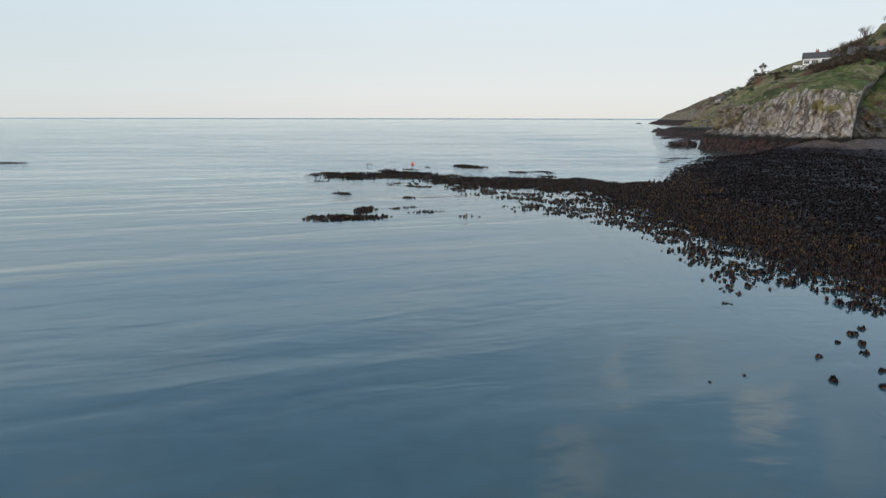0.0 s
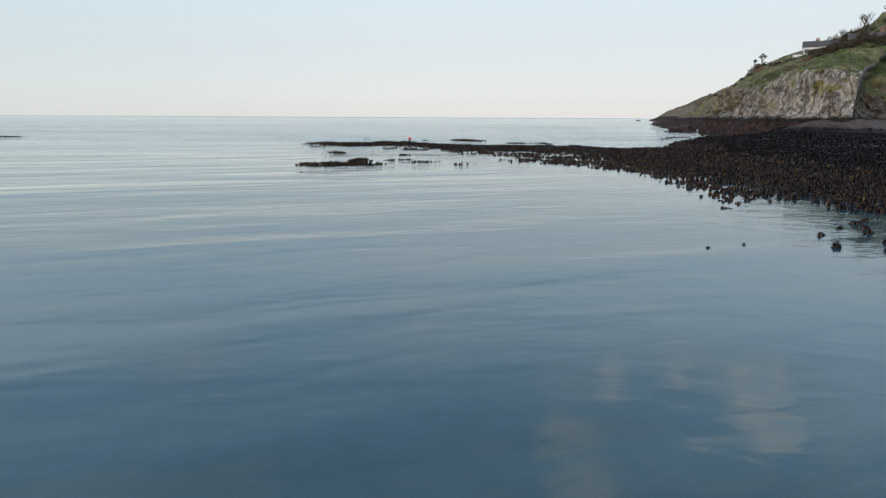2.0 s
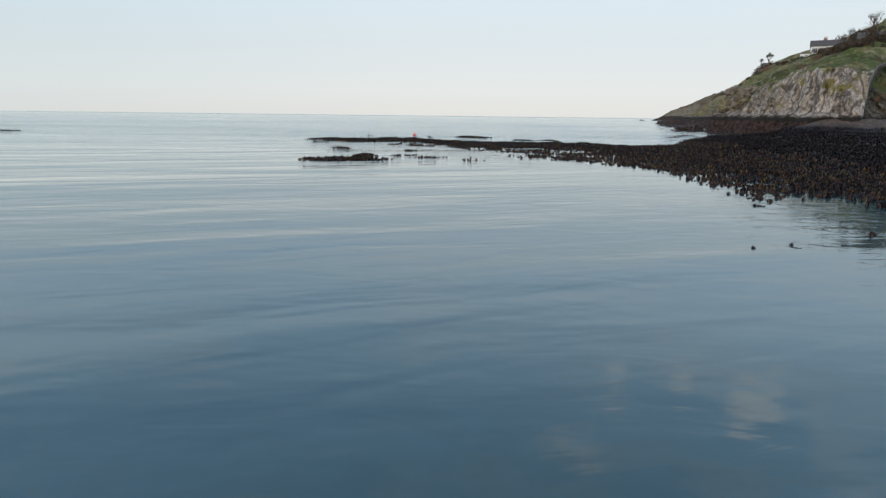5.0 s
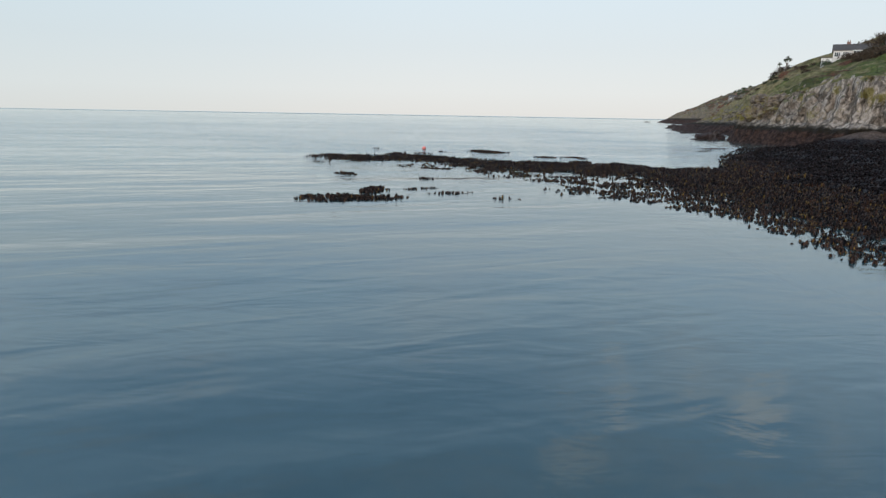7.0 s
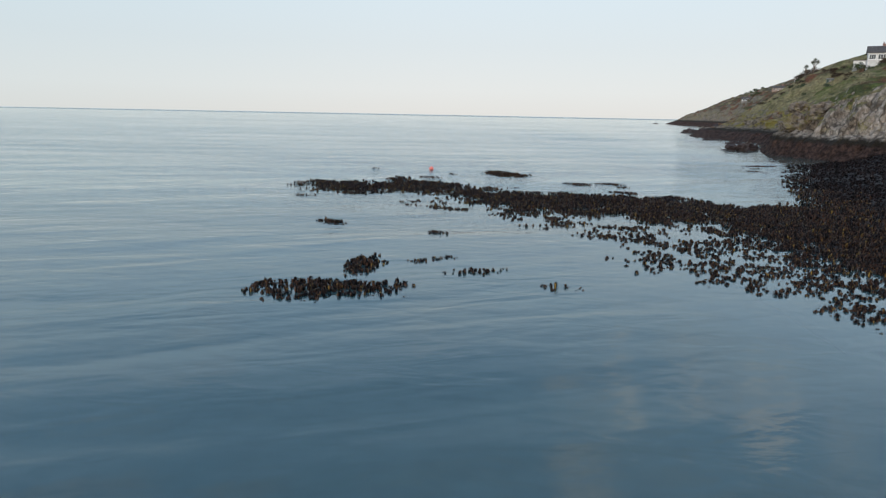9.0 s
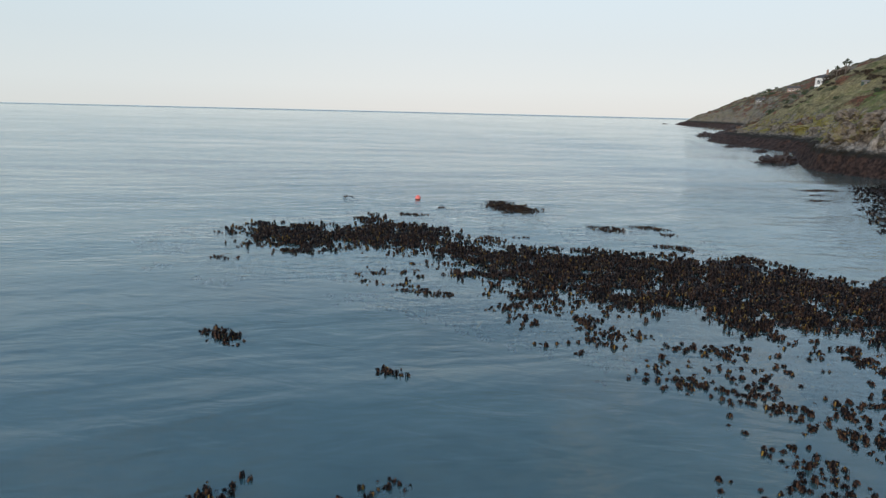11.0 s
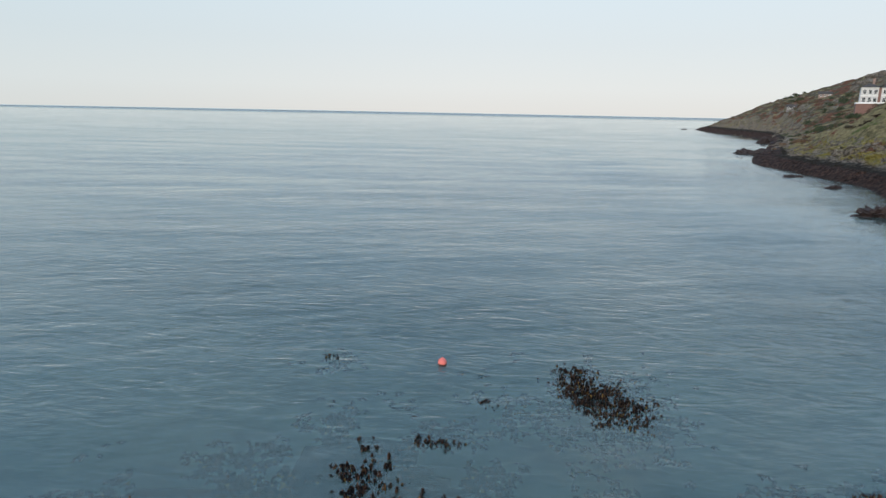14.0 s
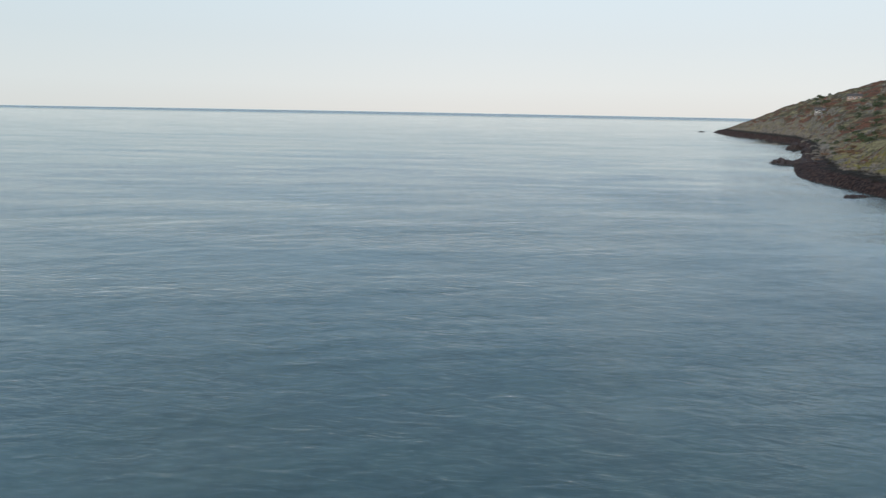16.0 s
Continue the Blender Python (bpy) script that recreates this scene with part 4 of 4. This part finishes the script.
shrubs_along("gorse", 14, 240, 540, 262, 610, 5.0, 1.3, 2.4)
shrubs_along("gorse", 10, 66, 142, 84, 170, 4.0, 0.6, 1.1)
shrubs_along("scrub", 18, 170, 300, 205, 330, 7.0, 1.2, 2.0)
shrubs_along("scrub", 34, 112, 232, 124, 272, 1.6, 0.9, 1.5, 1.0)


def build_thicket():
    """A dense tangle of bare scrub between the grassy knoll and the houses."""
    models = [tuple(map(np.array, foliage(70 + i, 1.5, 1.7, 150, 0.26))) for i in range(5)]
    verts, faces, base = [], [], 0
    for ax, ay, bx, by, count, wide, lo, hi in ((92, 146, 110, 188, 46, 3.0, 1.2, 1.9), (98, 136, 126, 158, 60, 5.0, 1.4, 2.3), (104, 182, 111, 194, 20, 1.2, 0.8, 1.1), (112, 150, 136, 166, 40, 5.0, 1.6, 2.6)):
        for i in range(count):
            f = rng.uniform(0, 1)
            x, y, size = ax + (bx - ax) * f + rng.normal(0, wide), ay + (by - ay) * f + rng.normal(0, wide), rng.uniform(lo, hi)
            v, q = models[i % 5]
            verts.append(v * size + np.array((x, y, ground_at(x, y)[0] - 0.2)))
            faces.append(q + base)
            base += len(v)
    ob = mesh_object("thicket", np.concatenate(verts).tolist(), np.concatenate(faces).tolist(), THICKET, False)
    tagged(ob, "dense dark tangle of leafless scrub below the houses", "thicket", kind="stuff")


THICKET = make_kelp("tangled_twigs", (0.024, 0.022, 0.012), (0.105, 0.082, 0.052), (0.055, 0.070, 0.026), 0.05)
build_thicket()
shrubs_along("gorse", 16, 155, 334, 174, 325, 1.5, 1.5, 2.2, 1.1)
shrubs_along("gorse", 26, 94, 148, 116, 176, 4.0, 0.9, 1.5, 1.1)


def limb(bm, a, b, ra, rb):
    way = b - a
    turn = way.to_track_quat("Z", "Y").to_matrix().to_4x4()
    bmesh.ops.create_cone(bm, segments=5, radius1=ra, radius2=rb, depth=way.length, matrix=Matrix.Translation((a + b) / 2) @ turn)


def bare_tree(seed, height):
    """A leafless tree: trunk, limbs and fine twigs."""
    r = random.Random(seed)
    trunk, limbs = bmesh.new(), bmesh.new()

    def grow(bm, a, way, length, width, level):
        b = a + way * length
        limb(bm, a, b, width, width * 0.65)
        if level == 0:
            return
        for _ in range(3 if level > 1 else 4):
            turn = Vector((r.uniform(-1, 1), r.uniform(-1, 1), r.uniform(-0.15, 0.7)))
            grow(limbs, a + (b - a) * r.uniform(0.6, 1.0), (way * 0.9 + turn * 0.75).normalized(), length * r.uniform(0.55, 0.8), width * 0.55, level - 1)

    grow(trunk, Vector((0, 0, -0.4)), Vector((r.uniform(-0.15, 0.15), r.uniform(-0.15, 0.15), 1)).normalized(), height * 0.36, 0.14, 4)
    return trunk, limbs


TREE_MODELS = []
for seed in (3, 8, 14):
    root = tagged(new("bare_tree"), "leafless winter tree with fine brown twigs on the hillside", "tree", group="bare trees by the houses")
    trunk, limbs = bare_tree(seed, 6.5)
    part("trunk", trunk, BARK, root), part("crown", limbs, TWIG, root)
    TREE_MODELS.append(root)
TREE_SPOTS = [(99, 172, 1.1), (101, 168, 0.9), (95, 150, 0.9), (98, 153, 1.1), (103, 163, 1.2), (108, 168, 1.2), (112, 176, 1.0), (92, 146, 0.8), (105, 152, 1.1), (115, 166, 1.1), (100, 185, 0.7), (96, 160, 1.0), (104, 172, 1.1), (107, 158, 1.2), (94, 142, 0.9), (110, 162, 1.2), (118, 172, 1.2)]
for i, (x, y, s) in enumerate(TREE_SPOTS):
    m = pose(x, y, ground_at(x, y)[0], 0, 0, i * 67) @ Matrix.Diagonal((s, s, s, 1))
    if i < 3:
        TREE_MODELS[i].matrix_world = m
    else:
        ob = copy_thing(TREE_MODELS[i % 3], pose(x, y, ground_at(x, y)[0], 0, 0, i * 67))
        ob.scale = (s, s, s)

PALM_LEAF = plain("palm_leaves", (0.045, 0.062, 0.024), 0.7, 0.4, 4.0)


def cabbage_palm(x, y, heads, label):
    """A cordyline: forking trunk with round tufts of sword leaves; heads are dx, dy, height, radius."""
    root = tagged(new("cabbage_palm"), label, "palm tree", group="cabbage palms on the skyline")
    root.location = (x, y, ground_at(x, y)[0])
    r = random.Random(5)
    trunk = bmesh.new()
    fork = Vector((0, 0, heads[0][2] * 0.45))
    limb(trunk, Vector((0, 0, -0.4)), fork, 0.17, 0.13)
    for dx, dy, h, rad in heads:
        limb(trunk, fork, Vector((dx, dy, h)), 0.12, 0.09)
    part("trunk", trunk, BARK, root)
    for dx, dy, h, rad in heads:
        bm = bmesh.new()
        for _ in range(110):
            d = Vector((r.gauss(0, 1), r.gauss(0, 1), r.gauss(0.25, 0.8))).normalized()
            side = d.cross(Vector((0, 0, 1))).normalized() * 0.055
            a, tip = Vector((dx, dy, h)), Vector((dx, dy, h)) + d * rad * r.uniform(0.8, 1.15) - Vector((0, 0, rad * 0.12))
            mid = a + d * rad * 0.55
            v = [bm.verts.new(p) for p in (a, mid - side, tip, mid + side)]
            bm.faces.new(v)
        part("leaf_head", bm, PALM_LEAF, root)


cabbage_palm(107.6, 221.3, [(0.1, 0, 4.4, 0.95), (0.75, -0.3, 4.0, 0.8), (-0.5, 0.2, 3.9, 0.7)], "forked cabbage palm with dark green leaf heads")
cabbage_palm(105.4, 221.6, [(0, 0, 3.6, 0.8)], "short single-headed cabbage palm beside a taller one")
shrub("gorse", 107.6, 199.5, 1.5, 1.2)
shrub("gorse", 111.6, 244.5, 1.5, 1.1)
shrub("gorse", 115.0, 262.0, 1.4, 1.1)


def build_grass():
    """Rough grass over the nearer slopes."""
    verts, faces = [], []
    count = 0
    for _ in range(15000):
        x, y = rng.uniform(54, 125), rng.uniform(106, 290)
        z, up = ground_at(x, y)
        if z < 6.5 or up < 0.55:
            continue
        count += 1
        for _ in range(3):
            a, lean = rng.uniform(0, 6.3), rng.normal(0, 0.16, 2)
            w, h = rng.uniform(0.05, 0.12), rng.uniform(0.2, 0.55)
            k = len(verts)
            ox, oy = rng.normal(0, 0.15, 2)
            verts += [(x + ox - w * math.cos(a), y + oy - w * math.sin(a), z - 0.05), (x + ox + w * math.cos(a), y + oy + w * math.sin(a), z - 0.05), (x + ox + lean[0], y + oy + lean[1], z + h)]
            faces.append((k, k + 1, k + 2))
    ob = mesh_object("rough_grass", verts, faces, GRASS, False)
    tagged(ob, "rough olive and straw coloured grass on the slopes", "grass", kind="stuff")


build_grass()

def make_heath():
    m = Nodes("mixed_heath")
    tone = m.noise(0.16, 5.0, 0.7)
    c = m.mix(m.span(tone, 0.40, 0.50), (0.050, 0.058, 0.022), (0.105, 0.095, 0.042))
    c = m.mix(m.span(tone, 0.52, 0.60), c, (0.185, 0.150, 0.078))
    c = m.mix(m.span(m.noise(0.055, 4.0, 0.65), 0.56, 0.62), c, (0.150, 0.064, 0.036))
    rnd = m.n.new("ShaderNodeNewGeometry").outputs["Random Per Island"]
    c = m.mix(m.span(rnd, 0.0, 1.0, 0.0, 0.55), c, (0.035, 0.030, 0.020))
    return m.surface(c, 0.95, None, Specular_IOR_Level=0.1)


def build_heath():
    """Low tussocks, heather and dead fern all over the farther slopes."""
    spots = []
    for y0, y1, count in ((140, 260, 2600), (260, 380, 2600), (380, 680, 3000)):
        for _ in range(count):
            y = rng.uniform(y0, y1)
            x = np.interp(y, (140, 184, 246, 336, 464, 680), (64, 82, 90, 134, 190, 222)) + rng.uniform(0, 62)
            z, up = ground_at(x, y)
            if z < 5.0 or up < 0.45:
                continue
            spots.append((x, y, z - 0.1, rng.uniform(2.2, 5.0) * (1.0 if y < 300 else 1.6), rng.uniform(0.7, 1.5)))
    ob = kelp_mesh("heath", spots, make_heath(), kinds=TUSSOCKS)
    tagged(ob, "low mixed tussocks, heather and dead fern on the headland slopes", "heath", kind="stuff")


TUSSOCKS = [blade_clump(300 + i, 9) for i in range(8)]
build_heath()

# boulders and outcrops on the slopes
OUTCROP = plain("grey_outcrop_rock", (0.12, 0.102, 0.082), 0.9, 0.6, 1.6)


def make_lichen_rock():
    m = Nodes("lichened_rock")
    c = m.mix(m.span(m.noise(1.8, 8.0, 0.7), 0.3, 0.7), (0.055, 0.045, 0.036), (0.27, 0.22, 0.18))
    c = m.mix(m.math("MULTIPLY", m.span(m.noise(0.8, 7.0, 0.75), 0.48, 0.60), 0.7), c, (0.15, 0.128, 0.040))
    return m.surface(c, 0.92, m.bump(m.noise(2.5, 9.0, 0.7), 1.0, 0.4), Specular_IOR_Level=0.12)


LICHEN_ROCK = make_lichen_rock()


def boulder_mesh(seed, material):
    bm = bmesh.new()
    bmesh.ops.create_icosphere(bm, subdivisions=4, radius=1.0)
    for v in bm.verts:
        p = v.co + Vector((seed * 5.1, 0, seed))
        f = 1 + 0.45 * turf_noise(p, 0.9) + 0.4 * (0.6 - abs(turf_noise(p, 1.9))) + 0.35 * (0.5 - abs(turf_noise(p, 3.6))) + 0.2 * turf_noise(p, 7.0)
        v.co = Vector((v.co.x * f * 1.25, v.co.y * f, v.co.z * f * 0.75))
    me = bpy.data.meshes.new("outcrop")
    bm.to_mesh(me), bm.free()
    me.materials.append(material)
    return me


OUTCROPS = [boulder_mesh(i, OUTCROP) for i in range(4)]
LICHENED = [boulder_mesh(9 + i, LICHEN_ROCK) for i in range(3)]


def outcrop(x, y, size, meshes, label, drop=0.35):
    ob = new("outcrop", meshes[int(abs(x + y)) % len(meshes)])
    ob.matrix_world = pose(x, y, ground_at(x, y)[0] - size * drop, 12 * math.sin(x), 10 * math.cos(y), (x * 41) % 360) @ Matrix.Diagonal((size, size, size, 1))
    tagged(ob, label, "rock", group="rocks on the headland")


for i in range(70):
    f = i / 70
    if f < 0.35:
        x, y = 90 + 30 * rng.uniform(0, 1), 262 + 60 * rng.uniform(0, 1)
        x += (y - 262) * 0.35
    else:
        y = rng.uniform(300, 640)
        x = 112 + (y - 300) * 0.33 + rng.uniform(2, 26)
    outcrop(x, y, rng.uniform(0.5, 1.4), OUTCROPS, "weathered grey rock outcrop in rough grass")
for i in range(10):
    y = rng.uniform(185, 250)
    outcrop(85 + (y - 185) * 0.05 + rng.uniform(0, 6), y, rng.uniform(0.6, 1.2), LICHENED if i % 2 else OUTCROPS, "rock with yellow lichen above the tidal ledge")
for x, y, s in ((248, 468, 3.2), (253, 478, 4.2), (256, 488, 3.6), (262, 482, 4.6), (258, 500, 3.4), (246, 482, 2.6), (266, 498, 4.2), (252, 494, 2.8)):
    outcrop(x, y, s, OUTCROPS, "large bare crag of grey rock near the hilltop", 0.45)
for x, y, s in ((58.4, 134.2, 1.9), (60.8, 130.0, 1.7), (60.8, 137.5, 1.5)):
    outcrop(x, y, s, LICHENED, "bulging rock covered in yellow lichen at the cliff edge", 0.5)

# ---- houses ----
WHITE = plain("white_render", (0.54, 0.53, 0.51), 0.85, 0.14, 1.2)
SLATE = plain("grey_slate", (0.080, 0.070, 0.064), 0.8, 0.35, 2.5, Specular_IOR_Level=0.2)
GREY_WALL = plain("weathered_grey_render", (0.19, 0.175, 0.16), 0.85, 0.2, 1.0)
BRICK = plain("red_brick", (0.20, 0.112, 0.090), 0.85, 0.3, 4.0)
TRIM = plain("white_painted_wood", (0.78, 0.78, 0.76), 0.6, 0.06, 2.0)
CREAM = plain("weathered_pink_render", (0.27, 0.185, 0.15), 0.85, 0.2, 1.0)
PANE = Nodes("window_glass").surface((0.03, 0.035, 0.04), 0.06, None, Specular_IOR_Level=0.9)
DARK = plain("dark_green_paint", (0.03, 0.055, 0.045), 0.7, 0.3, 2.0)


def gable_roof(x0, x1, y0, y1, z, rise, over=0.35):
    bm = bmesh.new()
    x0, x1, y0, y1 = x0 - over, x1 + over, y0 - over, y1 + over
    ym, t = (y0 + y1) / 2, 0.14
    section = [(y0, z), (ym, z + rise), (y1, z), (y1, z + t), (ym, z + rise + t), (y0, z + t)]
    a, b = [bm.verts.new((x0, y, h)) for y, h in section], [bm.verts.new((x1, y, h)) for y, h in section]
    bm.faces.new(a[:3] + a[3:]), bm.faces.new((b[:3] + b[3:])[::-1])
    for i in range(6):
        j = (i + 1) % 6
        bm.faces.new((a[i], b[i], b[j], a[j]))
    bmesh.ops.recalc_face_normals(bm, faces=bm.faces)
    return bm


def hip_roof(x0, x1, y0, y1, z, rise, over=0.4):
    bm = bmesh.new()
    x0, x1, y0, y1 = x0 - over, x1 + over, y0 - over, y1 + over
    inset = min(x1 - x0, y1 - y0) / 2 * 0.9
    low = [bm.verts.new(p) for p in ((x0, y0, z), (x1, y0, z), (x1, y1, z), (x0, y1, z))]
    ym = (y0 + y1) / 2
    a, b = bm.verts.new((x0 + inset, ym, z + rise)), bm.verts.new((x1 - inset, ym, z + rise))
    for f in ((low[0], low[1], b, a), (low[1], low[2], b), (low[2], low[3], a, b), (low[3], low[0], a), low[::-1]):
        bm.faces.new(f)
    return bm


def gable_wall(x0, x1, y0, y1, z0, z1, rise):
    """Walls of a plain house with both gable ends."""
    bm = boxed((x0, x1, y0, y1, z0, z1))
    ym = (y0 + y1) / 2
    for x in (x0, x1):
        bm.faces.new([bm.verts.new(p) for p in ((x, y0, z1), (x, y1, z1), (x, ym, z1 + rise))])
    return bm


def window(root, x, z, w, h, y, bars=1, flip=1):
    """A window in the front wall, whose face is at y."""
    frame = boxed((x - w / 2, x - w / 2 + 0.09, y - 0.10, y + 0.02, z, z + h), (x + w / 2 - 0.09, x + w / 2, y - 0.10, y + 0.02, z, z + h),
                  (x - w / 2 + 0.09, x + w / 2 - 0.09, y - 0.10, y + 0.02, z + h - 0.09, z + h), (x - w / 2 + 0.09, x + w / 2 - 0.09, y - 0.10, y + 0.02, z, z + 0.09),
                  *((x - w / 2 + w * k / (bars + 1) - 0.03, x - w / 2 + w * k / (bars + 1) + 0.03, y - 0.09, y + 0.01, z + 0.09, z + h - 0.09) for k in range(1, bars + 1)))
    holder = part("window", frame, TRIM, root)
    part("pane", boxed((x - w / 2 + 0.09, x + w / 2 - 0.09, y - 0.05, y - 0.03, z + 0.09, z + h - 0.09)), PANE, holder)
    part("sill", boxed((x - w / 2 - 0.1, x + w / 2 + 0.1, y - 0.18, y + 0.02, z - 0.09, z - 0.002)), TRIM, holder)


def chimney(root, x, y, z0, z1, pots=2, material=None):
    stack = part("chimney", boxed((x - 0.45, x + 0.45, y - 0.3, y + 0.3, z0, z1), (x - 0.52, x + 0.52, y - 0.37, y + 0.37, z1 - 0.25, z1 - 0.1)), material or BRICK, root)
    for k in range(pots):
        bm = bmesh.new()
        bmesh.ops.create_cone(bm, cap_ends=True, segments=8, radius1=0.13, radius2=0.10, depth=0.5, matrix=Matrix.Translation((x - 0.25 + 0.5 * k, y, z1 + 0.25)))
        part("chimney_pot", bm, material or BRICK, stack)


def house_root(name, x, y, turn, label, z=None):
    root = tagged(new(name), label, "house")
    root.matrix_world = pose(x, y, ground_at(x, y)[0] if z is None else z, 0, 0, turn)
    return root


def bungalow():
    h = house_root("bungalow", 110.0, 191.5, -30, "white bungalow with grey slate roof and brick chimney above cliff", 20.9)
    part("wall", gable_wall(-4.6, 5.6, -2.6, 2.8, -2.0, 2.5, 1.8), WHITE, h)
    part("roof", gable_roof(-4.6, 5.6, -2.6, 2.8, 2.45, 1.8), SLATE, h)
    chimney(h, -1.2, 0.3, 3.4, 4.9)
    for x, w in ((-3.6, 1.5), (-1.6, 1.7), (4.2, 1.6)):
        window(h, x, 0.8, w, 1.3, -2.6, 2)
    sun_room = part("sun_room", boxed((0.0, 3.2, -4.3, -2.6, -2.0, 0.5)), WHITE, h, "white glazed porch")
    part("porch_roof", boxed((-0.15, 3.35, -4.45, -2.55, 2.15, 2.3)), TRIM, sun_room)
    for k in range(5):
        x = 0.04 + k * 0.76
        part("post", boxed((x, x + 0.08, -4.28, -4.2, 0.5, 2.15)), TRIM, sun_room)
    part("pane", boxed((0.1, 3.1, -4.25, -4.23, 0.5, 2.15)), PANE, sun_room)
    g = house_root("garage", 109.0, 201.0, -30, "low white flat-roofed outbuilding beside the bungalow", None)
    part("wall", boxed((-1.8, 1.8, -1.4, 1.4, -1.0, 1.7)), WHITE, g)
    part("roof", boxed((-1.95, 1.95, -1.55, 1.55, 1.7, 1.85)), SLATE, g)
    part("door", boxed((-0.9, 0.9, -1.44, -1.4, -0.6, 1.4)), TRIM, g)


def gabled_house():
    h = house_root("cottage", 103.0, 161.0, -32, "white gabled cottage half hidden behind bare trees", 18.9)
    part("wall", gable_wall(-3.4, 4.2, -2.6, 3.0, -1.5, 2.7, 2.0), WHITE, h)
    part("roof", gable_roof(-3.4, 4.2, -2.6, 3.0, 2.65, 2.0), SLATE, h)
    wing = part("gable_wing", boxed((-2.6, 0.6, -4.2, -2.6, -1.5, 2.7)), WHITE, h)
    bm = bmesh.new()
    section = [(-2.9, 2.7), (-1.0, 4.5), (0.9, 2.7)]
    a, b = [bm.verts.new((x, -4.45, z)) for x, z in section], [bm.verts.new((x, -0.5, z)) for x, z in section]
    for f in ((a[0], b[0], b[1], a[1]), (a[1], b[1], b[2], a[2]), (a[0], a[1], a[2]), (a[0], a[2], b[2], b[0])):
        bm.faces.new(f)
    part("wing_roof", bm, SLATE, wing)
    for x in (-1.0, 2.4):
        window(h, x, 0.7, 1.4, 1.3, -4.2 if x < 0 else -2.6, 1)
    chimney(h, 3.2, 0.2, 3.6, 5.6)


def white_villa():
    h = house_root("villa", 171.0, 336.0, -28, "white two-storey villa with bay windows, hipped slate roofs and brick base", 19.0)
    part("wall", boxed((-8.3, -2.0, -4, 4, 0.6, 7.4)), WHITE, h)
    part("brick_wall", boxed((-2.0, -1.0, -3.6, 4, 0.6, 7.2)), BRICK, h, "red brick centre wall")
    part("side_wall", boxed((-1.0, 3.4, -4.0, 4, 0.6, 7.2)), WHITE, h)
    part("terrace", boxed((-9.4, 3.6, -5.8, 4.2, -4.0, 0.6)), BRICK, h, "red brick terrace base")
    part("terrace_band", boxed((-9.6, 3.8, -6.0, -5.6, 0.6, 1.2), (-9.6, -9.2, -5.6, 4.2, 0.6, 1.2)), TRIM, h, "white painted parapet")
    part("roof", hip_roof(-8.3, -1.8, -4, 4, 7.4, 1.7), SLATE, h)
    part("roof", hip_roof(-1.2, 3.4, -4, 4, 7.2, 1.6), SLATE, h)
    chimney(h, -3.9, 0.3, 8.2, 11.0, 2, CREAM)
    chimney(h, 0.8, 0.3, 8.0, 11.0, 2, CREAM)
    for x in (-6.9, -4.9, -3.0):
        window(h, x, 4.6, 1.3, 1.9, -4.0, 2)
        window(h, x, 1.3, 1.3, 2.0, -4.0, 2)
    for x in (0.2, 2.2):
        window(h, x, 4.6, 1.2, 1.8, -4.0, 1)
        window(h, x, 1.3, 1.2, 1.9, -4.0, 1)
    part("string_course", boxed((-8.4, -1.95, -4.12, -4.0, 3.7, 4.05), (-1.05, 3.5, -4.12, -4.0, 3.7, 4.05)), TRIM, h)


def far_house(x, y, turn, wide, tall, wall, label):
    h = house_root("house", x, y, turn, label, None)
    part("wall", gable_wall(-wide / 2, wide / 2, -2.6, 2.6, -1.0, tall, 1.7), wall, h)
    part("roof", gable_roof(-wide / 2, wide / 2, -2.6, 2.6, tall - 0.05, 1.7), SLATE, h)
    for k in range(3):
        window(h, wide * (k - 1) * 0.3, 0.9, 1.2, 1.3, -2.6, 1)
    chimney(h, wide * 0.32, 0, tall + 0.6, tall + 2.7, 1)


def slope_hut():
    h = tagged(new("hut"), "small dark green hut with grey felt roof on grassy slope", "hut")
    h.matrix_world = pose(104.3, 206.2, ground_at(104.3, 206.2)[0] - 0.25, 0, 0, -25) @ Matrix.Diagonal((0.7, 0.7, 0.7, 1))
    part("wall", boxed((-1.2, 1.2, -0.8, 0.8, -0.5, 1.2)), DARK, h)
    part("roof", gable_roof(-1.2, 1.2, -0.8, 0.8, 1.15, 0.35, 0.15), GREY_WALL, h)
    part("door", boxed((-0.4, 0.4, -0.84, -0.8, -0.2, 1.0)), GREY_WALL, h)


slope_hut()
bungalow()
gabled_house()
white_villa()
far_house(200.0, 470, -28, 5.5, 1.9, GREY_WALL, "small grey cottage far along the hillside")
far_house(238.0, 504, -28, 8.0, 2.4, CREAM, "weathered pinkish house far along the hillside")
